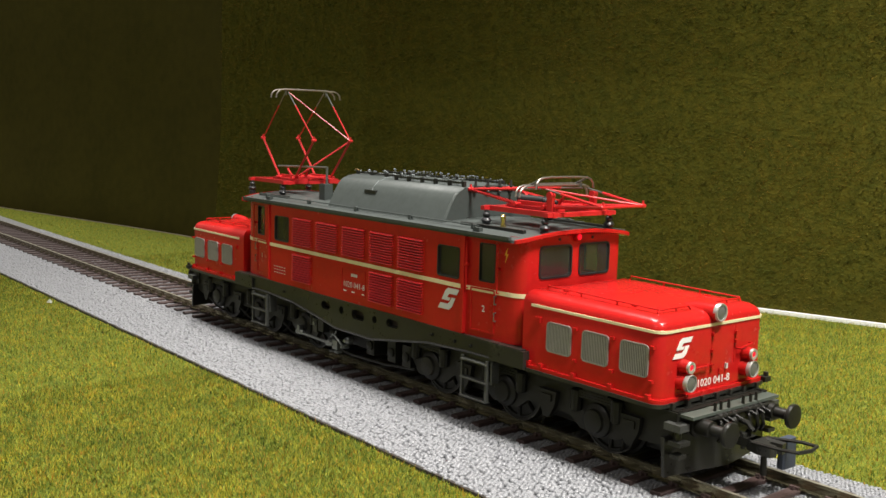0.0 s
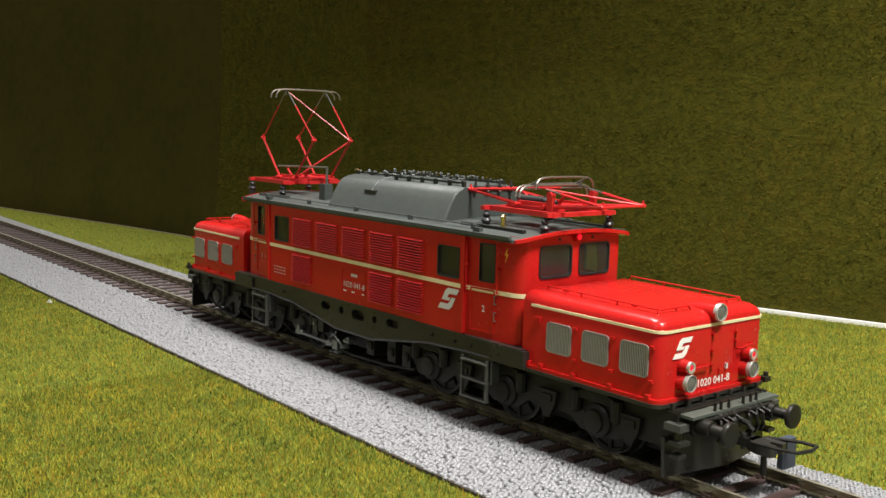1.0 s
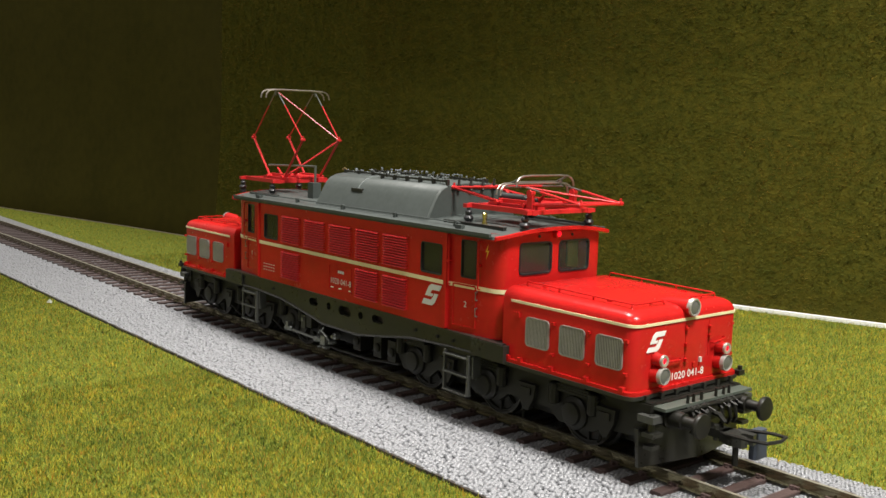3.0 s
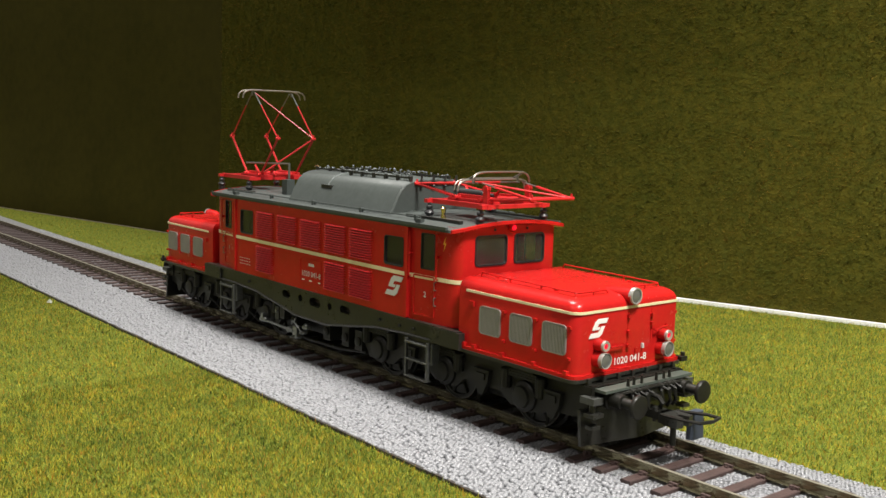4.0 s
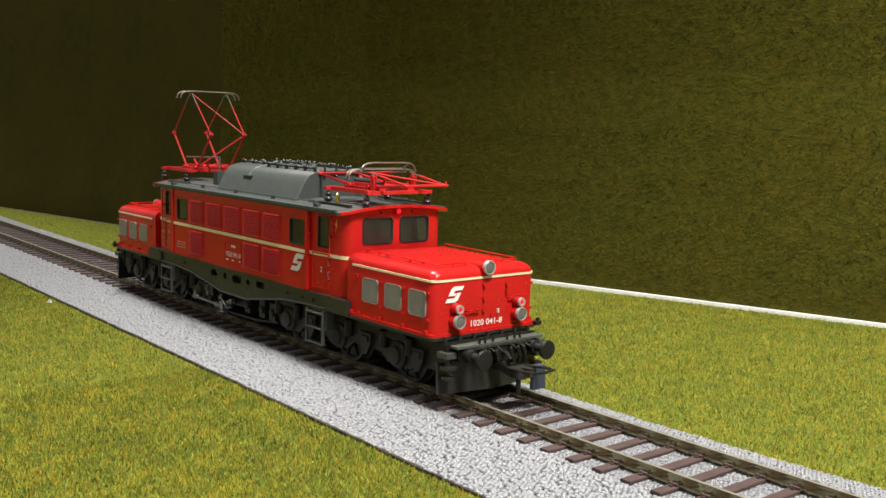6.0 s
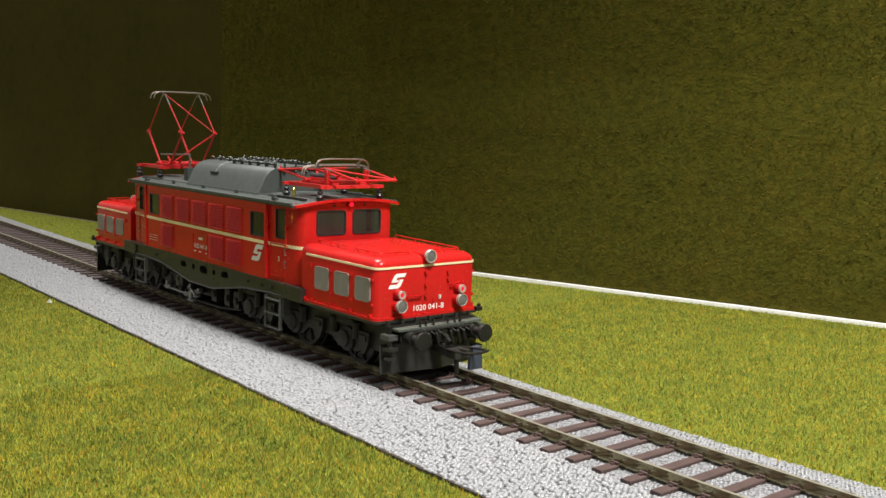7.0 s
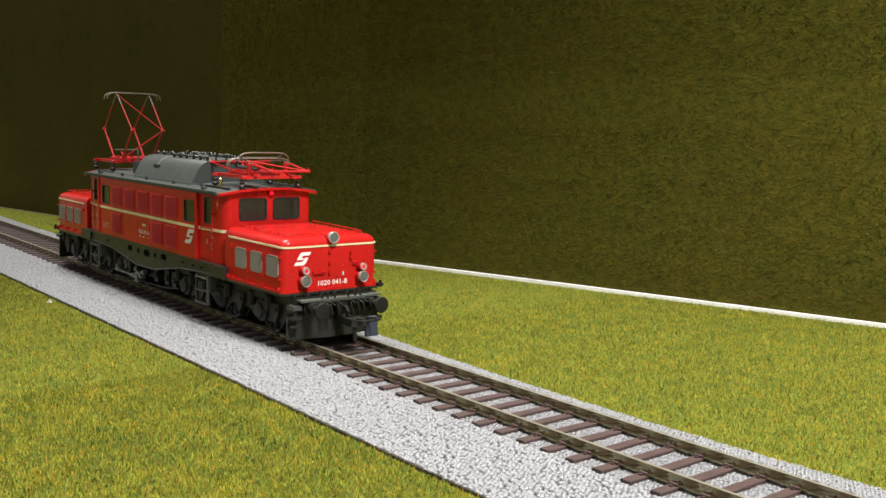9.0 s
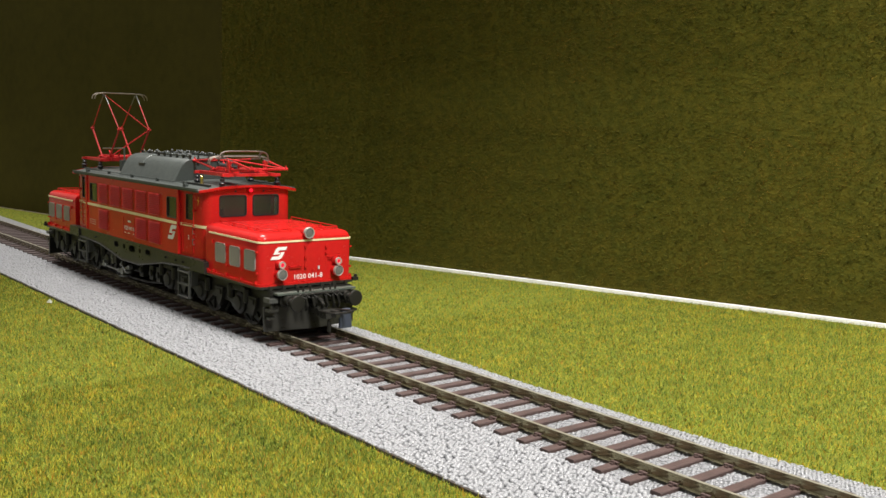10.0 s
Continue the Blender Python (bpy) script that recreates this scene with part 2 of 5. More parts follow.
def lettering(name, text, size, place, material, parent, turn=False, label="", squeeze=1.0, thick=0.005):
    cu = bpy.data.curves.new(name, "FONT")
    cu.body, cu.size, cu.extrude, cu.align_x, cu.align_y, cu.resolution_u = text, size, 0.02, "CENTER", "CENTER", 2
    cu.offset = thick * size
    tmp = bpy.data.objects.new(name, cu)
    scene.collection.objects.link(tmp)
    me = bpy.data.meshes.new_from_object(tmp.evaluated_get(bpy.context.evaluated_depsgraph_get()))
    bpy.data.objects.remove(tmp)
    me.transform(Matrix.Diagonal((squeeze, 1, 1, 1)))
    m = Matrix.Scale(S, 4) @ (Matrix.Rotation(math.pi, 4, "Z") if turn else Matrix.Identity(4)) @ place
    me.transform(m)
    me.materials.clear()
    me.materials.append(material)
    ob = new(name, me)
    ob.parent = parent
    if label:
        ob["label"] = label
    return ob


def empty(name, **tags):
    return tagged(new(name), **tags)

# ---------------------------------------------------------------- the layout board and its mats
GROUND_Z, NEAR_EDGE = -4.6, -39.1
WALL_LINE = [(260, 254.6), (37, 189.5), (-86, 153), (-198, 118.5), (-294, 89.5)]
SIDE_LINE = [(-294.3, 90), (-330, 86.5), (-384, 77.5), (-456, 62.5), (-544, 45), (-640, 31), (-800, 28)]


FAR_X, FAR_Y = (-560, -470, -370, -250, -54, -20, 20, 60, 98, 118, 140), (29, 26.5, 24, 24, 24.5, 23, 21.3, 21.5, 24.2, 26.2, 28)


def far_edge(x):
    return np.interp(x, FAR_X, FAR_Y)


def from_arrays(name, verts, faces, material, parent=None, smooth=False):
    me = bpy.data.meshes.new(name)
    verts, faces = np.asarray(verts, np.float32) * S, np.asarray(faces, np.int32)
    k = faces.shape[1]
    me.vertices.add(len(verts))
    me.vertices.foreach_set("co", verts.ravel())
    me.loops.add(faces.size)
    me.loops.foreach_set("vertex_index", faces.ravel())
    me.polygons.add(len(faces))
    me.polygons.foreach_set("loop_start", np.arange(len(faces), dtype=np.int32) * k)
    me.polygons.foreach_set("loop_total", np.full(len(faces), k, np.int32))
    me.polygons.foreach_set("use_smooth", np.full(len(faces), smooth))
    me.update(calc_edges=True)
    me.validate()
    me.materials.append(material)
    ob = new(name, me)
    if parent:
        ob.parent = parent
    return ob


def bend_wall(x):
    xs, ys = zip(*sorted(WALL_LINE + SIDE_LINE))
    return np.interp(x, xs, ys)


def ground():
    bm = box(BM(), -820, 420, -420, 260, GROUND_Z - 12, GROUND_Z)
    tagged(part("ground", bm, GRASS_BASE), "yellow-green grass mat laid flat on the layout board", "ground", kind="structure")


def fibres(name, spots, normals, height, width, lean, material, label, category):
    """Short grass fibres, one narrow triangle each, rooted at spots."""
    rng = np.random.default_rng(7)
    n = len(spots)
    h = height * rng.uniform(0.5, 1.25, n)[:, None]
    tip = spots + normals * h + rng.normal(0, lean, (n, 3)) * h
    a = rng.uniform(0, 2 * np.pi, n)
    t1 = np.where(np.abs(normals[:, 2:3]) > 0.7, np.array([[1.0, 0, 0]]), np.array([[0, 0, 1.0]]))
    t2 = np.cross(normals, t1)
    side = (np.cos(a)[:, None] * t1 + np.sin(a)[:, None] * t2) * width * rng.uniform(0.6, 1.3, n)[:, None] / 2
    verts = np.stack([spots - side, spots + side, tip], 1).reshape(-1, 3)
    ob = from_arrays(name, verts, np.arange(3 * n).reshape(-1, 3), material)
    return tagged(ob, label, category, kind="stuff")


def ground_grass():
    rng = np.random.default_rng(3)
    # denser where the view is near, thinner towards the far end
    spots = []
    for x0, x1, y0, y1, per, keep in ((-40, 120, -110, NEAR_EDGE, 18.0, 0), (-250, -40, -175, NEAR_EDGE, 7.5, 0), (-420, -250, -220, NEAR_EDGE, 2.0, 0), (-40, 60, -175, -110, 9.0, 0),
                                      (-60, 150, 20, 200, 8.5, 1), (-260, -60, 20, 170, 3.8, 1), (-540, -260, 18, 120, 1.0, 1)):
        n = int((x1 - x0) * (y1 - y0) * per)
        p = np.stack([rng.uniform(x0, x1, n), rng.uniform(y0, y1, n)], 1)
        if keep:
            edge = far_edge(p[:, 0])
            p = p[(p[:, 1] > edge) & (p[:, 1] < bend_wall(p[:, 0]) - 1.5)]
        else:
            p = p[p[:, 1] < near_edge(p[:, 0]) - 0.7]
        spots.append(p)
    p = np.concatenate(spots)
    spots = np.column_stack([p, np.full(len(p), GROUND_Z)])
    fibres("grass", spots, np.tile([[0, 0, 1.0]], (len(p), 1)), 0.62, 0.17, 0.75, GRASS, "short yellow-green flock grass on the layout", "grass")


def lean(z):
    """How far the hung mat lies back at a height; it curves out towards its foot."""
    z = np.clip(z, 0, 90)
    return 0.13 * (z - z * z / 180)


def upright(name, line, material, label, height, slack=0.0):
    bm = BM()
    levels = [GROUND_Z, 0, 12, 25, 40, 60, 90, height]
    rings = []
    for x, y in line:
        face = [(x - 0.29 * slack * lean(z), y + 0.96 * slack * lean(z), z) for z in levels]
        rings.append(face + [(x - 3.6, y + 14, height), (x - 3.6, y + 14, GROUND_Z)])
    loft(bm, [[(float(a), float(b), float(c)) for a, b, c in r] for r in rings])
    tagged(part(name, bm, material, smooth=60), label, "wall", kind="structure")


def back_wall():
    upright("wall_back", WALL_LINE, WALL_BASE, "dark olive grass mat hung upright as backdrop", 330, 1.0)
    upright("wall_side", SIDE_LINE, SIDE_BACKDROP, "dark olive backdrop behind the far end of the track", 330, 1.0)
    rng = np.random.default_rng(5)
    spots, normals = [], []
    for (ax, ay), (bx, by) in zip(WALL_LINE, WALL_LINE[1:]):
        d = math.hypot(bx - ax, by - ay)
        n = int(d * 230 * (4.0 if ax > -100 else 2.4))
        t = rng.uniform(0, 1, n)
        z = rng.uniform(GROUND_Z + 1, 225, n)
        spots.append(np.stack([ax + (bx - ax) * t - 0.29 * lean(z), ay + (by - ay) * t + 0.96 * lean(z), z], 1))
        normals.append(np.tile([[(ay - by) / d * -1, (bx - ax) / d, 0]], (n, 1)))
    spots, normals = np.concatenate(spots), np.concatenate(normals)
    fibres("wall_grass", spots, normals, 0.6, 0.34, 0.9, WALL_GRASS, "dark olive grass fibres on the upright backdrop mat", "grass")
    # white edge of the board along its foot
    bm = BM()
    loft(bm, [[(x, y - 0.25, GROUND_Z), (x, y - 0.25, -3.1), (x + 0.6, y - 2.2, -3.1), (x + 0.6, y - 2.2, GROUND_Z)] for x, y in WALL_LINE])
    tagged(part("trim", bm, BOARD), "white board edge along the foot of the backdrop", "trim", kind="structure")
    bm = BM()
    loft(bm, [[(x, y - 0.25, GROUND_Z), (x, y - 0.25, -4.2), (x + 0.3, y - 1.2, -4.2), (x + 0.3, y - 1.2, GROUND_Z)] for x, y in SIDE_LINE[:5]])
    tagged(part("trim", bm, CAB_GREY), "thin grey board edge along the foot of the side backdrop", "trim", kind="structure")


def worley(x, y, cell, seed):
    """Distance to the nearest and second nearest of jittered points."""
    def rnd(i, j, k):
        v = np.sin(i * 127.1 + j * 311.7 + seed * 17.3 + k * 74.7) * 43758.5453
        return v - np.floor(v)
    gx, gy = np.floor(x / cell), np.floor(y / cell)
    d1 = np.full(x.shape, 9.0)
    d2 = np.full(x.shape, 9.0)
    hh = np.zeros(x.shape)
    for i in (-1, 0, 1):
        for j in (-1, 0, 1):
            cx, cy = gx + i, gy + j
            px, py = cx + 0.22 + 0.56 * rnd(cx, cy, 0), cy + 0.22 + 0.56 * rnd(cx, cy, 1)
            d = np.hypot(x / cell - px, y / cell - py)
            near = d < d1
            d2 = np.where(near, d1, np.minimum(d2, d))
            hh = np.where(near, rnd(cx, cy, 2), hh)
            d1 = np.where(near, d, d1)
    return d1, d2, hh


def near_edge(x):
    return NEAR_EDGE + 0.12 * np.sin(x * 0.21) + 0.08 * np.sin(x * 0.53)


def bed(y):
    """Height of the gravel bed across the track."""
    z = np.where(y < -15, -2.75 - (-15 - y) * 0.045, np.where(y > 16, -2.75 - (y - 16) * 0.10, -2.75))
    return np.where(np.abs(y) < 15.3, z - 0.08, z + 0.1)


def gravel():
    """Single rounded grains packed side by side over the bed, with small pits where three of them meet."""
    rng = np.random.default_rng(11)
    verts, faces, start = [], [], 0
    # the open shoulder near and far, then the finer grains between and behind the rails
    for x0, x1, y0, y1, step, level, flat in ((-60, 140, NEAR_EDGE + 0.5, -13.8, 1.06, 2, 0.96), (-380, -60, NEAR_EDGE + 0.5, -13.8, 1.1, 1, 0.94),
                                              (-60, 140, -13.8, 15.0, 0.92, 1, 0.3), (-60, 140, 15.0, 29, 0.85, 1, 0.72), (-380, -60, 15.0, 29, 1.0, 1, 0.72)):
        bm = BM()
        bmesh.ops.create_icosphere(bm, subdivisions=level, radius=1.0)
        bm.verts.ensure_lookup_table()
        base = np.array([v.co[:] for v in bm.verts])
        tris = np.array([[v.index for v in f.verts] for f in bm.faces])
        bm.free()
        gx, gy = np.meshgrid(np.arange(x0, x1, step), np.arange(y0, y1, step * 0.87))
        gx[1::2] += step / 2
        p = np.stack([gx.ravel(), gy.ravel()], 1) + rng.normal(0, 0.15 * step, (gx.size, 2))
        p = p[p[:, 1] < far_edge(p[:, 0]) - 0.3]
        n = len(p)
        q = rng.normal(size=(n, 4))
        q /= np.linalg.norm(q, axis=1, keepdims=True)
        w, x, y, z = q.T
        rot = np.stack([np.stack([1 - 2 * (y * y + z * z), 2 * (x * y - z * w), 2 * (x * z + y * w)], -1),
                        np.stack([2 * (x * y + z * w), 1 - 2 * (x * x + z * z), 2 * (y * z - x * w)], -1),
                        np.stack([2 * (x * z - y * w), 2 * (y * z + x * w), 1 - 2 * (x * x + y * y)], -1)], 1)
        size = (rng.uniform(0.51, 0.63, n) * step)[:, None, None]
        v = np.einsum("nij,kj->nki", rot, base * np.array([1.06, 1.0, 0.92])) * size * (1 + rng.normal(0, 0.04, (n, len(base), 1)))
        v[..., 2] *= flat
        v += np.stack([p[:, 0], p[:, 1], bed(p[:, 1]) + 0.12 - flat * 0.55 * step + rng.normal(0, 0.08, n) * flat], 1)[:, None]
        verts.append(v.reshape(-1, 3))
        faces.append((tris[None] + (np.arange(n) * len(base))[:, None, None]).reshape(-1, 3) + start)
        start += n * len(base)
    ob = from_arrays("gravel", np.concatenate(verts), np.concatenate(faces), GRAVEL, smooth=True)
    tagged(ob, "pale grey gravel grains glued on the track bed", "gravel", kind="stuff")


def ballast():
    """The moulded gravel bed: a pale grainy sheet, falling to its edges."""
    xs = np.concatenate([np.arange(-560, -380, 0.8), np.arange(-380, -60, 0.4), np.arange(-60, 141, 1.0)])
    across = np.concatenate([np.linspace(0, 0.375, 24)[:-1], np.linspace(0.375, 0.86, 80)[:-1], np.linspace(0.86, 1, 14)])
    n_across = len(across)
    X = np.repeat(xs[:, None], n_across, 1)
    far = far_edge(xs)
    near = near_edge(xs)
    Y = near[:, None] + (far - near)[:, None] * across[None]
    d1, d2, hh = worley(X, Y, 0.95, 1)
    grain = 0.75 * (0.75 - d1 * d1) * (0.3 + 0.7 * hh) - 0.3
    Z = bed(Y) + np.where(X < -378, grain * 0.6, np.where((np.abs(Y) < 15) & (X < -60), grain, np.where(np.abs(Y) < 14.6, -0.1, -0.76)))
    Z[:, 0] = GROUND_Z
    Z[:, -1] = GROUND_Z
    nx = len(xs)
    idx = np.arange(nx * n_across).reshape(nx, n_across)
    faces = np.stack([idx[:-1, :-1], idx[1:, :-1], idx[1:, 1:], idx[:-1, 1:]], -1).reshape(-1, 4)
    ob = from_arrays("ballast", np.stack([X, Y, Z], -1).reshape(-1, 3), faces, BALLAST, smooth=True)
    tagged(ob, "pale grey moulded gravel bed under the track", "ballast", kind="stuff")
    # dark brown strip along its near edge
    bm = BM()
    loft(bm, [[(x, near_edge(x) - 0.55, GROUND_Z), (x, near_edge(x) - 0.5, -3.85), (x, near_edge(x) + 0.3, -3.85), (x, near_edge(x) + 0.3, GROUND_Z)]
              for x in np.arange(-560, 141, 1.0).tolist()])
    tagged(part("trim", bm, BED_EDGE, smooth=20), "dark brown edge strip along the gravel bed", "trim", kind="structure")


RAIL_SHAPE = [(-0.95, -2.1), (0.95, -2.1), (0.95, -1.85), (0.3, -1.78), (0.22, -0.75), (0.45, -0.6), (0.45, -0.05), (0.41, 0.0), (-0.41, 0.0),
              (-0.45, -0.05), (-0.45, -0.6), (-0.22, -0.75), (-0.3, -1.78), (-0.95, -1.85)]


def track():
    tr = empty("railway_track", label="straight H0 model track with brown sleepers and dull rails", category="track")
    for y in (-8.7, 8.7):
        bm = prism(BM(), [(y + a, b) for a, b in RAIL_SHAPE], -560, 150, "x")
        rail = part("rail", bm, RAIL, tr, smooth=25)
        part("rail_head", prism(BM(), [(y - 0.4, -0.02), (y + 0.4, -0.02), (y + 0.39, 0.012), (y - 0.39, 0.012)], -560, 150, "x"), RAIL_TOP, rail, "worn running surface")
    bm = BM()
    sec = [(0.0, -3.6), (0.12, -2.25), (0.3, -2.1), (2.3, -2.1), (2.5, -2.25), (2.6, -3.6)]
    loft(bm, [[(x, y, z) for x, z in sec] for y in (-14.9, -14.7, 14.7, 14.9)])
    first = part("sleeper", bm, SLEEPER, tr)
    first.location = (0.987 * S, 0, 0)
    clips = []
    for y in (-8.7, 8.7):
        bm = BM()
        for s in (-1, 1):
            box(bm, 0.35, 2.25, y + s * 0.9 - 0.35, y + s * 0.9 + 0.35, -2.15, -1.6)
            box(bm, 0.95, 1.65, y + s * 1.55 - 0.45, y + s * 1.55 + 0.45, -2.15, -1.75)
            cyl(bm, (1.3, y + s * 1.5, -1.8), (1.3, y + s * 1.5, -1.35), 0.33, 0.25, 6)
        clips.append(part("rail_fastening", bm, SLEEPER, first))
    for i in range(-78, 20):
        if i:
            o = first.copy()
            scene.collection.objects.link(o)
            o.location = ((0.987 + 7.124 * i) * S, 0, 0)
            for c in clips:
                k = c.copy()
                scene.collection.objects.link(k)
                k.parent = o


def room():
    for name, b, label in (("room_floor", (-1150, 850, -1250, 650, -30, -16.6), "plain carpeted floor of the room"),
                           ("ceiling", (-1150, 850, -1250, 650, 1450, 1460), "plain plastered ceiling"),
                           ("wall_north", (-1150, 850, 650, 660, -16.6, 1450), "plain plastered wall"),
                           ("wall_south", (-1150, 850, -1260, -1250, -16.6, 1450), "plain plastered wall"),
                           ("wall_east", (850, 860, -1250, 650, -16.6, 1450), "plain plastered wall"),
                           ("wall_west", (-1160, -1150, -1250, 650, -16.6, 1450), "plain plastered wall")):
        tagged(part(name, box(BM(), *b), CARPET if name == "room_floor" else PLASTER), label, name.split("_")[0], kind="structure")


def paper_scrap():
    bm = BM()
    loft(bm, [[(-153.8, -44.6, -3.9), (-151.2, -43.6, -3.9), (-150.9, -44.6, -3.4), (-152.4, -45.1, -3.7)],
              [(-153.6, -44.5, -3.5), (-151.3, -43.5, -3.3), (-151.0, -44.4, -2.2), (-152.4, -45.0, -3.3)]])
    tagged(part("paper_scrap", bm, BOARD, smooth=5), "tiny white scrap lying on the grass", "scrap")


ground()
paper_scrap()
back_wall()
ballast()
gravel()
track()
ground_grass()
room()

# ---------------------------------------------------------------- the locomotive
loco = empty("model_locomotive", label="red electric model locomotive with grey roof on the rails", category="locomotive")
BODY_Y, DOOR_X, FRONT_X = 17.5, 42.6, 58.8
SIDE = ((42.9, -17.0), (55.2, -15.9))     # the tapered door section of the side
Z_LOW, Z_HIGH = 17.9, 40.2


def hood_plan(x0, x1, w, r, k=5):
    """Rounded outline of an end hood, from its back edge round the nose."""
    pts = [(x0, -w)]
    for cy, a in ((-w + r, -90), (w - r, 0)):
        pts += [(x1 - r + r * math.cos(radians(a + 90 * i / k)), cy + r * math.sin(radians(a + 90 * i / k))) for i in range(k + 1)]
    return pts + [(x0, w)]


def end_hood(turn):
    hood = BM()
    fall = lambda x, k: k * 0.4 * (x - 60.2) / 35
    rings = [[(x, y, 15.0) for x, y in hood_plan(60.2, 95.2, 16.2, 2.2)], [(x, y, 27.9) for x, y in hood_plan(60.2, 95.2, 16.2, 2.2)]]
    for i in range(1, 7):
        a = radians(15 * i)
        d = 2.9 * (1 - math.cos(a))
        rings.append([(x, y, 27.9 + 2.5 * math.sin(a) - fall(x, i / 6)) for x, y in hood_plan(60.2 + d * 0.5, 95.2 - d, 16.2 - d, 2.4)])
    rings.append([(x, y, 30.75 - fall(x, 1)) for x, y in hood_plan(64.0, 89.0, 8.0, 2.4)])
    loft(hood, rings)
    body = part("end_hood", hood, RED, loco, "glossy red end hood with cream line", turn, smooth=32)
    # cream line
    strip = BM()
    o, i = hood_plan(62.6, 95.4, 16.42, 2.3), hood_plan(62.6, 95.0, 16.0, 2.0)
    loft(strip, [[(x, y, 27.2) for x, y in i], [(x, y, 27.2) for x, y in o], [(x, y, 27.72) for x, y in o], [(x, y, 27.72) for x, y in i]],
         cap=False, close=False)
    part("cream_line", strip, CREAM, body, "cream lining", turn)
    # lower flange
    part("flange", prism(BM(), hood_plan(60.2, 95.9, 16.9, 2.2), 14.45, 15.15, "z"), RED, body, "", turn, bevel=0.15)
    part("running_edge", prism(BM(), hood_plan(59.4, 96.2, 17.2, 2.2), 13.75, 14.45, "z"), FRAME, body, "dark footplate edge", turn, bevel=0.12)
    for side in (-1, 1):
        for x in (70.5, 80.0, 89.5):
            pl = facing(x, side * 16.2, 21.8, (0, side, 0))
            grille = part("ventilation_grille", plate(BM(), pl, 6.5, 6.0, 0.8, 0.2, -0.2), GROOVE, loco, "silver ribbed ventilation grille", turn)
            part("grille_frame", window_ring(BM(), pl, 6.6, 6.1, 0.85, 0.24, 0.34), SILVER, grille, "", turn)
            for k in range(15):
                u = -2.8 + 5.6 * k / 14
                bm = BM()
                loft(bm, [[pl @ Vector(c) for c in ((u - 0.12, v, 0.17), (u, v, 0.34), (u + 0.12, v, 0.17))] for v in (-2.72, 2.72)])
                part("rib", bm, SILVER, grille, "", turn)
        # clamps along the foot of the hood and hinges between the grilles
        for x in (62.5, 66.0, 74.9, 84.3, 93.2):
            bm = box(BM(), x - 0.5, x + 0.5, side * 16.1, side * 17.0, 14.9, 15.9)
            part("clamp", bm, RED, body, "", turn, bevel=0.15)
        for x in (74.9, 84.3, 93.6):
            for z in (18.3, 24.6):
                bm = box(BM(), x - 0.45, x + 0.45, side * 16.1, side * 16.75, z - 0.28, z + 0.28)
                part("hinge", bm, RED, body, "", turn, bevel=0.12)
        bm = box(BM(), 63.9, 65.4, side * 16.1, side * 16.7, 24.2, 25.3)
        part("socket", bm, RED, body, "", turn, bevel=0.15)
        # handrail on top, low over the shoulder
        bm = BM()
        y = side * 12.9
        tube(bm, [(63.4, y, 30.2), (63.8, y, 31.25), (91.4, y, 30.85), (91.8, y, 29.8)], 0.17)
        for x in (72.8, 82.0):
            cyl(bm, (x, y, 29.7), (x, y, 31.3 - 0.0145 * (x - 63)), 0.2, None, 6)
        part("roof_handrail", bm, RED, body, "", turn)
    bm = BM()
    for side in (-1, 1):
        tube(bm, [(91.4, side * 12.9, 30.85), (91.9, side * 12.2, 30.8), (91.9, side * 4.2, 30.8), (91.9, side * 3.6, 30.0)], 0.17)
        cyl(bm, (91.9, side * 8.0, 29.6), (91.9, side * 8.0, 30.8), 0.18, None, 6)
    part("front_handrail", bm, RED, body, "", turn)
    # roof hatch seams
    bm = BM()
    tube(bm, [(76.0, -8.5, 30.5), (76.0, 2.0, 30.55)], 0.14)
    tube(bm, [(88.5, -9.0, 30.3), (88.5, -3.0, 30.4)], 0.14)
    for x, y in ((67.5, -11.5), (85.0, -11.5), (66.5, 8.5), (85.0, 11.5)):
        box(bm, x - 0.6, x + 0.6, y - 0.25, y + 0.25, 29.9, 30.75 - 0.0114 * (x - 60))
    part("hatch_seam", bm, RED, body, "", turn)
    # top headlight in its fairing
    bm = BM()
    turned(bm, (88.2, 0, 29.7), (1, 0, 0), [(0, 0.9), (2.5, 1.5), (7.4, 1.75), (7.9, 1.75)], 18)
    fairing = part("headlight_housing", bm, RED, loco, "red headlight fairing", turn)
    headlight(96.0, 0, 29.8, 1.75, fairing, turn, LENS)
    for y in (-9.85, 9.85):
        bm = BM()
        turned(bm, (93.5, y, 17.9), (1, 0, 0), [(0, 1.75), (1.6, 1.75), (2.0, 1.6), (3.6, 1.55), (3.9, 1.5)], 18)
        hs = part("headlight_housing", bm, RED, loco, "buffer lamp housing", turn)
        headlight(97.3, y, 17.9, 1.65, hs, turn, LENS, 0.86)
        bm = BM()
        turned(bm, (93.5, y, 20.8), (1, 0, 0), [(0, 1.35), (2.6, 1.3), (3.6, 1.15)], 16)
        hs = part("tail_light_housing", bm, RED, loco, "round red tail light housing", turn)
        headlight(97.1, y, 20.8, 1.12, hs, turn, RED_GLOW, 0.52)
    # front door outline, plates and fittings
    bm = BM()
    for y in (-0.8, 6.6):
        box(bm, 95.1, 95.3, y - 0.1, y + 0.1, 19.4, 26.6)
    box(bm, 95.1, 95.5, 1.6, 2.3, 17.7, 18.6)
    part("nose_door_edge", bm, RED, body, "", turn, bevel=0.06)
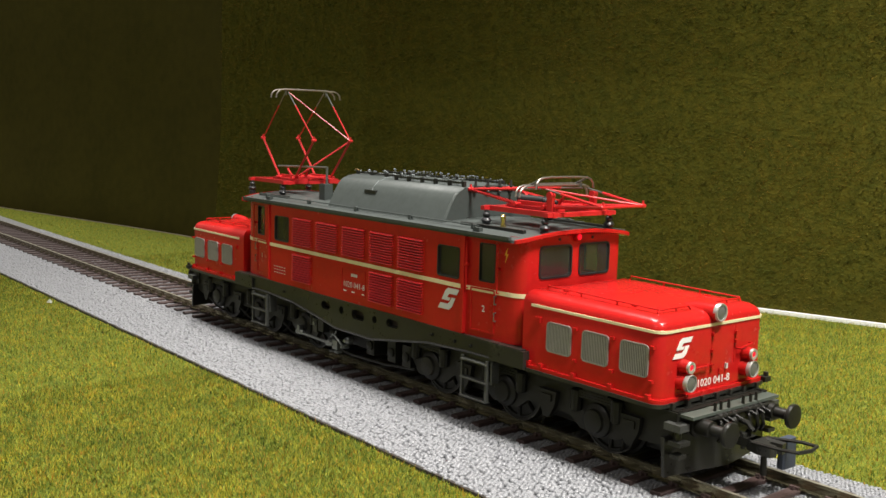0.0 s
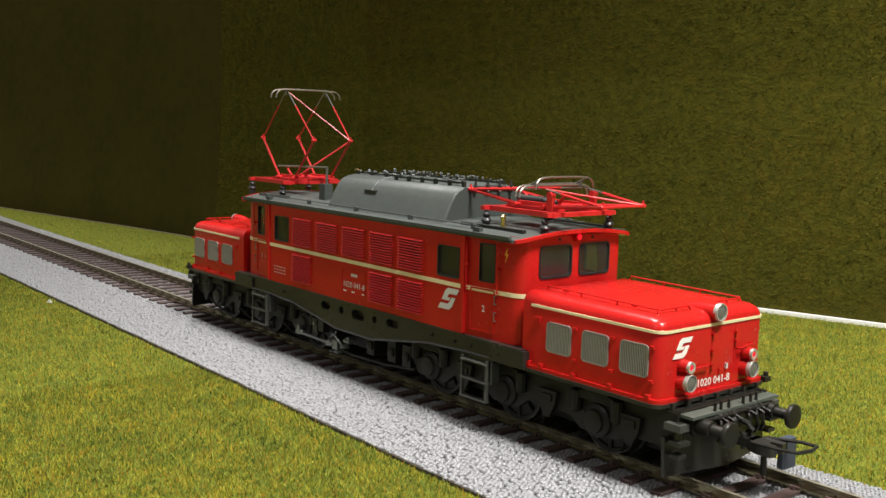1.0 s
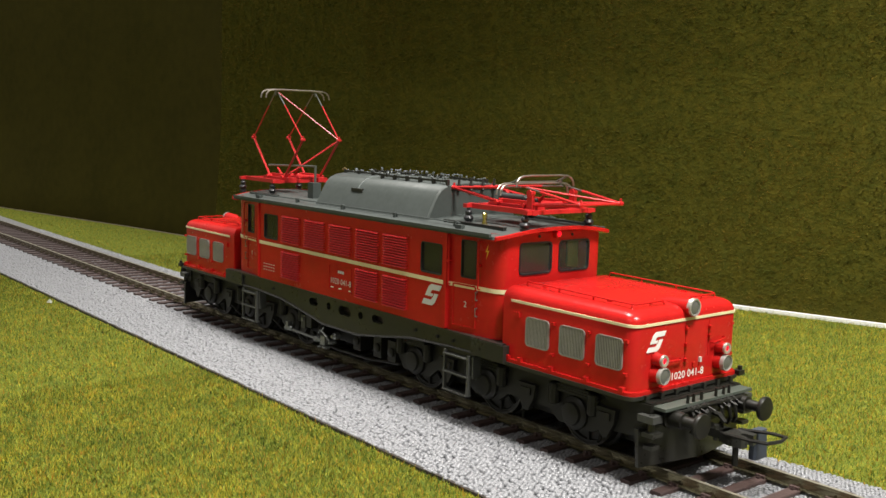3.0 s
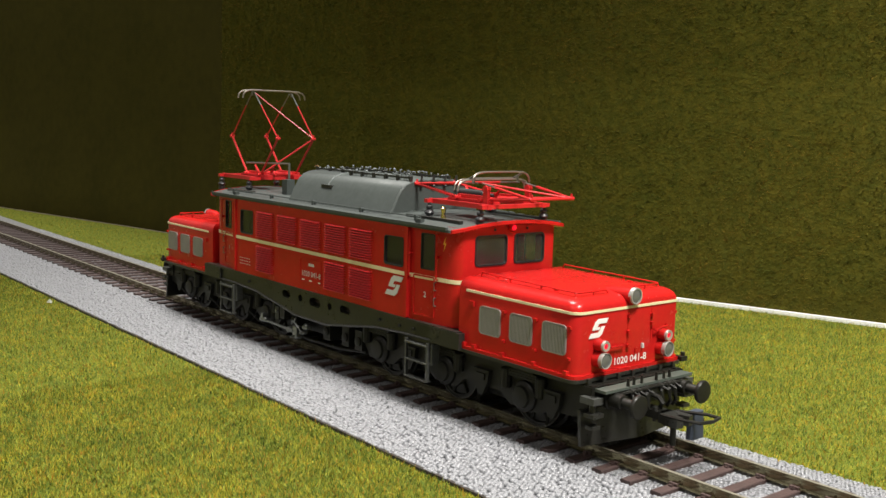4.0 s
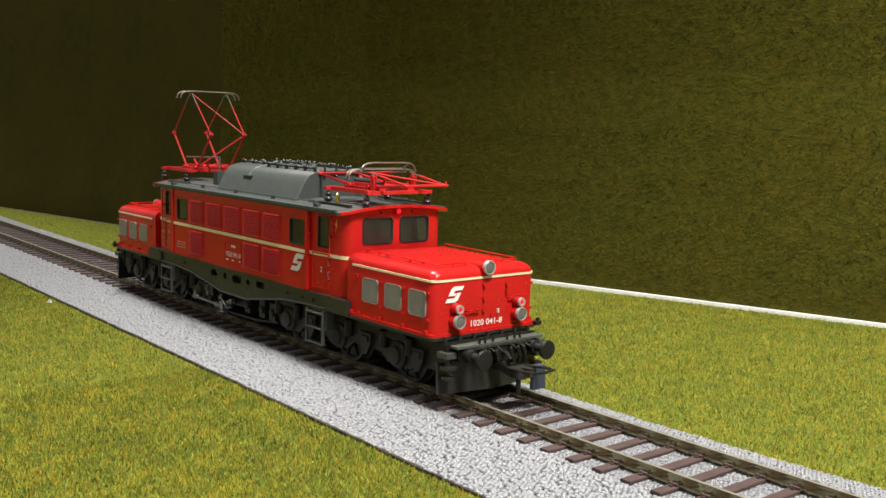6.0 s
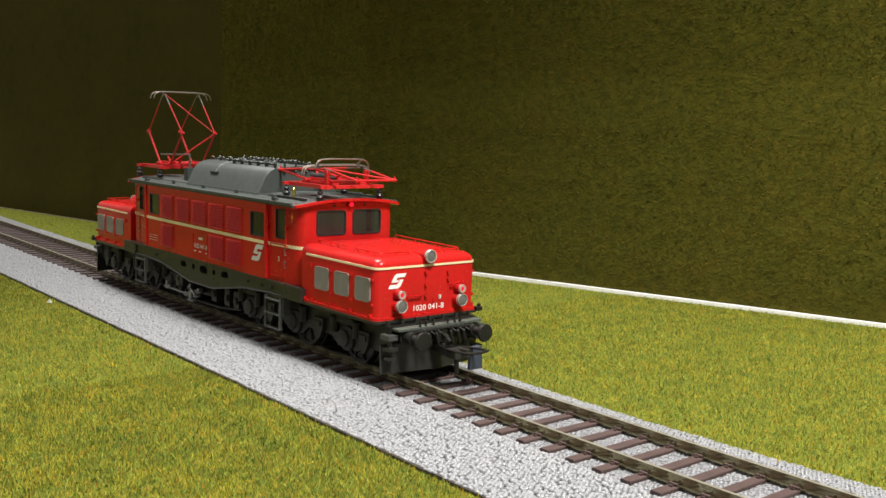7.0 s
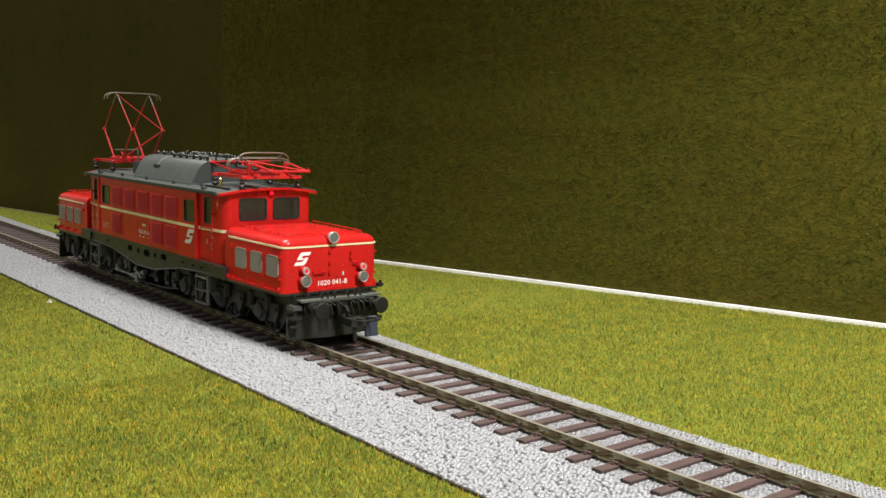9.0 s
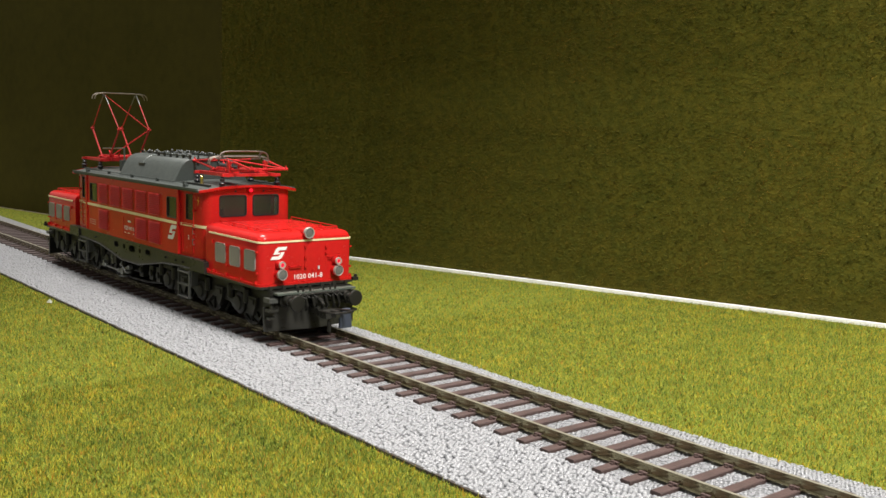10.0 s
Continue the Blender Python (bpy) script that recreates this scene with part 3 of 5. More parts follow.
    for y, z in ((-0.8, 25.6), (-0.8, 22.4), (-0.8, 19.5), (6.6, 25.2), (6.6, 23.4)):
        part("hinge", box(BM(), 95.1, 95.8, y - 0.42, y + 0.42, z - 0.3, z + 0.3), RED, body, "", turn, bevel=0.1)
    bm = BM()
    tube(bm, [(95.2, 7.2, 22.0), (96.0, 7.2, 22.0), (96.0, 11.3, 22.6), (95.2, 11.3, 22.6)], 0.2)
    tube(bm, [(95.2, -6.4, 19.9), (95.9, -6.4, 19.9), (95.9, -2.4, 19.9), (95.2, -2.4, 19.9)], 0.2)
    part("grab_rail", bm, RED, body, "", turn)
    bm = box(BM(), 95.2, 95.7, 3.6, 4.05, 18.5, 19.5)
    part("lamp_bracket", bm, SILVER_PRINT, body, "silver lamp bracket", turn, bevel=0.2)
    logo(facing(95.28, -9.9, 24.1, (1, 0, 0)), 5.4, 3.7, body, turn, WHITE)
    lettering("number", "1020 041-8", 2.1, facing(95.26, 0.25, 16.55, (1, 0, 0)), WHITE, body, turn, "white running number", 1.08)


def headlight(x, y, z, r, parent, turn, lens, fill=0.8):
    bm = BM()
    prof = [(-0.4, r), (0.35, r), (0.5, r * 0.96), (0.45, r * (fill + 0.01)), (-0.2, r * fill)]
    q = Vector((1, 0, 0)).to_track_quat("Z", "Y")
    seg = 20
    loft(bm, [[Vector((x, y, z)) + q @ Vector((rr * math.cos(2 * math.pi * i / seg), rr * math.sin(2 * math.pi * i / seg), h)) for i in range(seg)]
              for h, rr in prof], cap=False)
    part("rim", bm, CHROME, parent, "chrome rim", turn)
    bm = turned(BM(), (x - 0.3, y, z), (1, 0, 0), [(0, r * fill), (0.55, r * fill), (0.68, r * fill * 0.7), (0.74, r * fill * 0.2)], 18)
    part("lens", bm, lens, parent, "", turn)


def logo(place, w, h, parent, turn, material):
    """Slanted two-part sign of plain curved bars."""
    sl = 0.55 * h
    def P(u, v):
        return place @ Vector(((u - 0.5) * w * 0.66 + (v - 0.5) * sl, (v - 0.5) * h, 0.04))
    bm = BM()
    for pts in (((0.02, 0.42), (0.02, 0.86), (0.16, 1.0), (1.0, 1.0), (0.98, 0.74), (0.42, 0.74), (0.36, 0.68), (0.36, 0.56), (0.60, 0.56), (0.60, 0.42)),
                ((0.98, 0.58), (0.98, 0.14), (0.84, 0.0), (0.0, 0.0), (0.02, 0.26), (0.58, 0.26), (0.64, 0.32), (0.64, 0.37), (0.68, 0.37), (0.68, 0.58))):
        lo = [bm.verts.new(P(u, v)) for u, v in pts]
        hi = [bm.verts.new(P(u, v) + place.to_3x3() @ Vector((0, 0, 0.08))) for u, v in pts]
        n = len(lo)
        bm.faces.new(hi)
        bm.faces.new(lo[::-1])
        for i in range(n):
            bm.faces.new((lo[i], lo[(i + 1) % n], hi[(i + 1) % n], hi[i]))
    part("emblem", bm, material, parent, "white emblem", turn)


def cab_and_side(turn):
    """The near side and one cab front; the other half is the same turned about."""
    H = Z_HIGH - Z_LOW
    z = lambda v: v - Z_LOW
    bm = BM()
    holes = [(u0 + DOOR_X, u1 + DOOR_X, z(29.8), z(36.6)) for u0, u1 in ((-39.2, -31.8), (33.5, 40.9))]
    panel(bm, (-DOOR_X, -BODY_Y, Z_LOW), (1, 0, 0), (0, 0, 1), (0, -1, 0), 2 * DOOR_X, H, 0.7, holes)
    side = part("body_side", bm, RED, loco, "red ribbed body side", turn)
    for x in (-35.5, 37.2):
        pl = facing(x, -BODY_Y, 33.2, (0, -1, 0))
        w = part("side_window", window_ring(BM(), pl, 7.7, 7.1, 0.8, 0.3, 0.12), RUBBER, loco, "dark side window", turn)
        pane = part("pane", plate(BM(), pl, 7.5, 6.9, 0.6, -0.35, -0.5), GLASS, w, "", turn)
        pane.visible_shadow = False
    # the raised end of the side and the tapered door sections
    for s in (1, -1):
        bm = box(BM(), *sorted((s * 42.0, s * 43.0)), -17.9, -16.6, 18.2, 39.4)
        part("door_post", bm, RED, side, "", turn, bevel=0.25)
        a, b = Vector((s * SIDE[0][0], SIDE[0][1])), Vector((s * SIDE[1][0], SIDE[1][1]))
        d = (b - a)
        n = Vector((-d.y, d.x)) * (-s)
        if n.y > 0:
            n = -n
        bm = BM()
        hole = (3.8, 8.3, z(30.2), z(38.4))
        panel(bm, (a.x, a.y, Z_LOW), (d.x, d.y, 0), (0, 0, 1), (n.x, n.y, 0), d.length, H, 0.6, [hole])
        door = part("cab_door", bm, RED, loco, "red cab door with narrow window", turn)
        c = a + d.normalized() * 6.05
        pl = facing(c.x, c.y, 34.3, (n.x, n.y, 0))
        w = part("door_window", window_ring(BM(), pl, 4.7, 8.4, 0.5, 0.25, 0.1), RUBBER, door, "", turn)
        part("pane", plate(BM(), pl, 4.5, 8.2, 0.4, -0.3, -0.42), GLASS, door, "", turn).visible_shadow = False
        c = a + d.normalized() * 5.0
        pl = facing(c.x, c.y, 23.9, (n.x, n.y, 0))
        part("door_panel", window_ring(BM(), pl, 7.2, 9.6, 0.4, 0.35, 0.22), RED, door, "", turn)
        for zz in (23.0, 26.6):
            pl2 = facing(*(a + d.normalized() * 8.9), zz, (n.x, n.y, 0))
            bm = BM()
            tube(bm, [pl2 @ Vector(p) for p in ((0, -0.9, 0), (0, -0.9, 0.6), (0, 0.9, 0.6), (0, 0.9, 0))], 0.17)
            part("door_handle", bm, STEEL, door, "bright door handle", turn)
        for u in (0.5, 9.6):
            pl2 = facing(*(a + d.normalized() * u), 33, (n.x, n.y, 0))
            bm = BM()
            tube(bm, [pl2 @ Vector(p) for p in ((0, -4.8, 0.1), (0, -4.8, 0.75), (0, 5.6, 0.75), (0, 5.6, 0.1))], 0.18)
            cyl(bm, pl2 @ Vector((0, 0.4, -0.1)), pl2 @ Vector((0, 0.4, 0.95)), 0.38, None, 8)
            part("grab_rail", bm, RED, door, "", turn)
        if s > 0:
            lettering("door_number", "2" if not turn else "1", 1.9, facing(*(a + d.normalized() * 5.3), 24.2, (n.x, n.y, 0)) @ Matrix.Translation((0, 0, 0.03)), SILVER_PRINT, door, turn)
            bm = BM()
            pl2 = facing(*(a + d.normalized() * 11.4), 36.5, (n.x, n.y, 0))
            prism_pts = ((0.3, 1.6), (-0.5, -0.1), (0.05, 0.0), (-0.25, -1.6), (0.55, 0.35), (0.0, 0.25))
            loft(bm, [[pl2 @ Vector((u, v, h)) for u, v in prism_pts] for h in (0.02, 0.07)])
            part("warning_flash", bm, YELLOW, door, "yellow lightning flash", turn)
        else:
            lettering("door_number", "1" if not turn else "2", 1.9, facing(*(a + d.normalized() * 5.3), 24.2, (n.x, n.y, 0)) @ Matrix.Translation((0, 0, 0.03)), SILVER_PRINT, door, turn)
        # cream line on the door section
        bm = BM()
        nn = n.normalized()
        loft(bm, [[(p.x + nn.x * h, p.y + nn.y * h, zz) for h, zz in ((-0.1, 27.85), (0.12, 27.85), (0.12, 28.75), (-0.1, 28.75))]
                  for p in (a, b)])
        part("cream_line", bm, CREAM, door, "cream lining", turn)
    # rounded cab corners
    for s in (1, -1):
        bm = BM()
        b = Vector(SIDE[1])
        end = Vector((FRONT_X, -13.0))
        mid = Vector((FRONT_X, -15.6))
        arc = [(1 - t) ** 2 * b + 2 * t * (1 - t) * mid + t * t * end for t in (i / 8 for i in range(9))]
        loft(bm, [[(s * p.x, p.y, Z_LOW), (s * p.x, p.y, Z_HIGH + 0.4), (s * (p.x - 0.7), p.y + 0.5, Z_HIGH + 0.4), (s * (p.x - 0.7), p.y + 0.5, Z_LOW)] for p in arc])
        corner = part("cab_corner", bm, RED, side, "", turn)
        bm = BM()
        loft(bm, [[(s * (p.x + h), p.y - h, zz) for h, zz in ((-0.1, 27.85), (0.1, 27.85), (0.1, 28.75), (-0.1, 28.75))] for p in arc[:7]])
        part("cream_line", bm, CREAM, side, "cream lining", turn)
    # cab front with two windows
    bm = BM()
    fz = 26.0
    panel(bm, (FRONT_X, -13.0, fz), (0, 1, 0), (0, 0, 1), (1, 0, 0), 26.0, 40.6 - fz, 0.7,
          [(2.25, 11.75, 31.8 - fz, 38.4 - fz), (14.25, 23.75, 31.8 - fz, 38.4 - fz)])
    front = part("cab_front", bm, RED, loco, "red cab front with two windows", turn)
    for y in (-6.0, 6.0):
        pl = facing(FRONT_X, y, 35.1, (1, 0, 0))
        w = part("windscreen", window_ring(BM(), pl, 9.9, 7.1, 1.1, 0.36, 0.2), RUBBER, loco, "rounded windscreen with black rubber seal", turn)
        part("pane", plate(BM(), pl, 9.7, 6.8, 0.8, -0.1, -0.3), GLASS, w, "", turn).visible_shadow = False
        part("rivet", cyl(BM(), (FRONT_X - 0.1, y * 0.85, 39.8), (FRONT_X + 0.25, y * 0.85, 39.8), 0.34, None, 8), RUBBER, front, "", turn)
    bm = turned(BM(), (FRONT_X - 0.2, 0, 40.2), (1, 0, 0), [(0, 1.15), (0.9, 1.05), (1.2, 0.85)], 16)
    hs = part("tail_light_housing", bm, RED, loco, "small red signal light above the windscreens", turn)
    part("lens", turned(BM(), (FRONT_X + 0.9, 0, 40.2), (1, 0, 0), [(0, 0.66), (0.25, 0.6), (0.4, 0.3)], 12), RED_GLOW, hs, "glowing red lens", turn)
    # fascia under the roof's end
    bm = BM()
    prof = [(y, 39.42 + 1.75 * (1 - (abs(y) / 17.9) ** 2.2)) for y in (17.7 * math.sin(math.pi / 2 * (-1 + i / 14)) for i in range(29))]
    section = ((60.3, -0.2), (60.65, 0.0), (60.65, 0.72), (60.3, 0.8), (60.2, 0.0))
    loft(bm, [[(55.5, y, zz - 0.3)] + [(xx - roof_setback(y), y, zz + dz) for xx, dz in section] + [(55.5, y, zz - 0.05)] for y, zz in prof])
    part("roof_fascia", bm, RED, front, "", turn, smooth=50)
    bm = BM()
    prism(bm, [(-13.0, 40.5), (-6, 41.3), (0, 41.5), (6, 41.3), (13.0, 40.5)], FRONT_X - 0.7, FRONT_X, "x")
    part("gable", bm, RED, front, "", turn)
    # cream line and prints on the long side
    part("cream_line", box(BM(), -DOOR_X, DOOR_X, -BODY_Y - 0.14, -BODY_Y + 0.1, 27.85, 28.75), CREAM, side, "cream lining", turn, bevel=0.05)
    # louvres: five above the line, three below
    cols = ((-29.3, -19.4), (-17.3, -6.9), (-5.0, 5.3), (7.2, 17.2), (18.8, 28.8))
    for i, (x0, x1) in enumerate(cols):
        for lo, hi in ((29.5, 37.1), (19.6, 27.2)):
            if lo < 25 and i in (1, 2):
                continue
            pl = facing((x0 + x1) / 2, -BODY_Y, (lo + hi) / 2, (0, -1, 0))
            lv = part("louvre_panel", plate(BM(), pl, x1 - x0, hi - lo, 0.3, 0.06, -0.1), RED, loco, "", turn)
            shared = None
            n = 12
            for k in range(n):
                v = lo + (hi - lo) * (k + 0.55) / n
                if shared is None:
                    bm = BM()
                    w = (x1 - x0) / 2 - 0.35
                    loft(bm, [[(xx, yy, zz) for yy, zz in ((0.05, -0.06), (-0.62, -0.22), (-0.70, -0.10), (-0.62, 0.0), (0.05, 0.17))] for xx in (-w, w)])
                    shared = part("slat", bm, RED_SATIN, lv, "", turn)
                    o = shared
                else:
                    o = shared.copy()
                    scene.collection.objects.link(o)
                c = Vector(((x0 + x1) / 2, -BODY_Y - 0.05, v)) * S
                o.location = Vector((-c.x, -c.y, c.z)) if turn else c
    # number panel
    pl = facing(0.2, -BODY_Y, 23.2, (0, -1, 0))
    board = part("number_panel", window_ring(BM(), pl, 10.4, 6.6, 0.3, 0.2, 0.14), RED, loco, "raised number panel", turn)
    lettering("number", "1020 041-8", 2.15, facing(0.55, -BODY_Y - 0.15, 22.4, (0, -1, 0)), SILVER_PRINT, board, turn, "silver running number", 0.98, -0.012)
    bm = BM()
    for k in range(3):
        box(bm, -0.85 + 0.95 * k, -0.1 + 0.95 * k, -BODY_Y - 0.06, -BODY_Y + 0.01, 24.6, 25.3)
    part("small_print", bm, SILVER_PRINT, board, "", turn)
    for x in (-4.2, -0.5, 4.0):
        part("small_print", box(BM(), x, x + 1.3, -BODY_Y - 0.06, -BODY_Y + 0.01, 20.55, 20.8), WHITE, board, "", turn)
    for r in range(3):
        for k in range(5):
            part("small_print", box(BM(), -39.5 + 1.35 * k, -38.8 + 1.35 * k, -BODY_Y - 0.05, -BODY_Y + 0.01, 22.3 - 0.85 * r, 22.46 - 0.85 * r), SILVER_PRINT, side, "", turn)
    logo(facing(37.7, -BODY_Y, 24.9, (0, -1, 0)), 6.7, 4.9, side, turn, SILVER_PRINT)


def roof_setback(y):
    """How far the end of the roof draws back towards its rounded corners."""
    t = min(max((abs(y) - 13.6) / 4.4, 0.0), 1.0)
    return 0.002 * y * y + 2.2 * (1 - math.sqrt(1 - t * t))


def roof():
    def arch(y):
        return 40.3 + 1.75 * (1 - (abs(y) / 17.9) ** 2.2)
    ys = [17.9 * math.sin(math.pi / 2 * (-1 + i / 20)) for i in range(41)]
    bm = BM()
    rings = []
    for x in (-60.2, -59.7, -50, 50, 59.7, 60.2):
        inset = 0.35 if abs(x) > 59 else 0
        rings.append([(x - math.copysign(roof_setback(y), x) * (abs(x) > 55), y * (1 - inset / 17.9), arch(y) - inset * 0.6) for y in ys]
                     + [(x - math.copysign(roof_setback(y), x) * (abs(x) > 55), y * 0.99, arch(y) - 0.8) for y in ys[::-1]])
    loft(bm, rings)
    rf = part("roof", bm, GREY, loco, "slate-grey arched roof", smooth=40)
    # gutters and cable ducts along both eaves
    for s in (-1, 1):
        bm = BM()
        box(bm, -57, 57, *sorted((s * 17.5, s * 18.2)), 40.0, 40.7)
        part("gutter", bm, GREY, rf, "", bevel=0.15)
        bm = BM()
        tube(bm, [(-52, s * 15.0, 41.7), (44, s * 15.0, 41.7)], 0.19)
        for k in range(5):
            x = -48 + 22.6 * k
            box(bm, x - 0.4, x + 0.4, s * 15.0 - 0.45, s * 15.0 + 0.45, 40.7, 41.98)
        part("roof_rail", bm, GREY, rf)
        for x0, x1 in ((-56, -40), (36, 56)):
            bm = box(BM(), x0, x1, *sorted((s * 12.3, s * 13.3)), 41.0, 41.8)
            part("roof_board", bm, FRAME, rf, "dark walkway board", bevel=0.1)
        for x0, x1 in ((-46, -44), (44, 46)):
            bm = box(BM(), x0, x1, *sorted((s * 15.5, s * 16.6)), 40.4, 41.5)
            part("roof_bracket", bm, GREY, rf, "", bevel=0.15)
    # the raised hood over the transformer: sloping flanks, rounded shoulders, flat top
    prof = [(-14.2, 41.0), (-13.2, 43.0), (-11.9, 45.6), (-10.9, 47.2), (-9.6, 48.4), (-7.8, 49.1), (-5.0, 49.5), (0, 49.7)]
    prof = prof + [(-y, z) for y, z in prof[-2::-1]]
    def hump(x, k=0.0):
        return [(x, y * (1 - k / 14), z - k * 0.8) for y, z in prof]
    bm = BM()
    loft(bm, [hump(-17.6, 0.4), hump(-17.2), hump(30.4), hump(30.8, 0.35)])
    hp = part("roof_hood", bm, GREY, loco, "grey barrel-shaped hood on the roof", smooth=42)
    bm = BM()
    tube(bm, [(-1.0 + 0.02 * i, y, z + 0.02) for i, (y, z) in enumerate(prof[2:8])], 0.17, 5)
    part("roof_hood_seam", bm, FITTING, hp)
    for t in (1, -1):
        part("roof_hood_slot", box(BM(), *sorted((-3.4 * t + 6.4 * (t < 0), 1.4 * t + 6.4 * (t < 0))), *sorted((-12.2 * t, -11.3 * t)), 45.5, 46.3), FRAME, hp, "dark slot", bevel=0.15)
    # bus bars on low posts along the top, with rows of small fittings
    rng = random.Random(4)
    for x0, x1, y in ((-16.5, 3.0, -5.2), (4.0, 30.2, -7.6), (-16.5, 30.2, 4.6)):
        bm = BM()
        box(bm, x0, x1, y - 0.2, y + 0.2, 49.7, 50.15)
        part("bus_bar", bm, FRAME, hp, "", bevel=0.05)
        n = int((x1 - x0) / 5.2)
        for k in range(n + 1):
            x = x0 + (x1 - x0) * k / n
            bm = box(BM(), x - 0.32, x + 0.32, y - 0.4, y + 0.4, 48.8, 50.35)
            part("clamp_post", bm, FRAME, hp, "", bevel=0.1)
        for k in range(int((x1 - x0) / 0.85)):
            x = x0 + 0.5 + 0.85 * k + rng.uniform(-0.25, 0.25)
            yy = y + 0.4 + rng.uniform(0.0, 1.6)
            h = rng.uniform(0.3, 1.25)
            bm = BM()
            tube(bm, [(x, yy, 49.3), (x + rng.uniform(-0.3, 0.3), yy, 49.4 + h), (x + rng.uniform(-0.8, 0.8), yy + rng.uniform(-0.6, 0.6), 49.5 + h * 1.1)], 0.13, 5)
            bmesh.ops.create_icosphere(bm, subdivisions=1, radius=rng.uniform(0.16, 0.3), matrix=Matrix.Translation((x, yy, 49.5 + h)))
            part("roof_fitting", bm, FITTING, hp)
    for y in (-5.0, -1.2, 2.6, 6.2):
        bm = turned(BM(), (31.3, y, 47.6), (0, 0, 1), [(0, 0.3), (0.3, 0.48), (0.6, 0.34), (0.9, 0.48), (1.2, 0.34), (1.5, 0.48), (1.9, 0.34), (2.9, 0.26)], 8)
        box(bm, 30.5, 31.8, y - 0.3, y + 0.3, 48.6, 49.0)
        part("end_insulator", bm, FRAME, hp, "dark post insulator")
    bm = BM()
    tube(bm, [(-21.5, -3.0, 50.2), (-19.5, -3.4, 50.6), (-17.8, -3.6, 50.0), (-17.3, -3.6, 49.0)], 0.2)
    part("roof_lead", bm, BRASS, hp, "thin brass lead")
    # main switch with its post, whistle
    bm = box(BM(), -29.4, -26.6, -9.3, -6.7, 41.2, 46.0)
    sw = part("main_switch", bm, GREY, loco, "grey switch box with contact arm on the roof", bevel=0.4)
    bm = cyl(BM(), (-27.6, -8.0, 45.8), (-27.6, -8.0, 50.8), 0.35, None, 8)
    part("post", bm, STEEL, sw)
    bm = BM()
    tube(bm, [(-27.6, -8.0, 50.6), (-61.0, -4.0, 49.4)], 0.28)
    part("contact_arm", bm, STEEL, sw, "bright metal contact arm")
    bm = turned(BM(), (48.6, -12.0, 41.2), (0, 0, 1), [(0, 0.5), (0.5, 0.7), (1.6, 0.45), (2.2, 0.6), (2.9, 0.6), (3.2, 0.2)], 10)
    part("whistle", bm, BRASS, loco, "small brass whistle")
    bm = turned(BM(), (-48.6, 12.0, 41.2), (0, 0, 1), [(0, 0.5), (0.5, 0.7), (1.6, 0.45), (2.2, 0.6), (2.9, 0.6), (3.2, 0.2)], 10)
    part("whistle", bm, BRASS, loco, "small brass whistle")


def insulator(x, y, parent):
    bm = turned(BM(), (x, y, 41.5), (0, 0, 1), [(-0.8, 1.0), (0.1, 1.0), (0.25, 0.7), (0.5, 1.0), (0.95, 1.18), (1.4, 0.95), (1.65, 0.55), (1.9, 0.78),
                                                (2.2, 0.86), (2.5, 0.75), (2.7, 0.5), (3.3, 0.45)], 16)
    part("insulator", bm, CERAMIC, parent, "black glazed insulator")


def pan_bow(cx, parent, bows):
    """Collector head: bent wire bows (place, top height, half width) with drooping horns."""
    for dx, z, w in bows:
        bm = BM()
        half = [(w, -2.3), (w - 0.3, -1.1), (w - 1.0, -0.35), (w - 2.2, 0.05), (w * 0.5, 0.2)]
        tube(bm, [(cx + dx, -y, z + h) for y, h in half] + [(cx + dx, y, z + h) for y, h in half[::-1]], 0.23)
        part("collector_bow", bm, BOW, parent, "bronze-coloured collector bow")
    (a, za, _), (b, zb, _) = bows[0], bows[-1]
    part("contact_strip", box(BM(), cx + a - 0.4, cx + a + 0.4, -6.8, 6.8, za + 0.2, za + 0.5), BOW, parent, "", bevel=0.1)
    bm = BM()
    for y in (-6.9, 6.9):
        tube(bm, [(cx + a, y, za + 0.1), (cx + b, y, zb + 0.1)], 0.25)
        tube(bm, [(cx + (a + b) / 2, y, (za + zb) / 2 + 0.1), (cx + (a + b) / 2, y, (za + zb) / 2 - 1.5)], 0.28)
    part("bow_holder", bm, STEEL, parent, "dull metal bow holder")


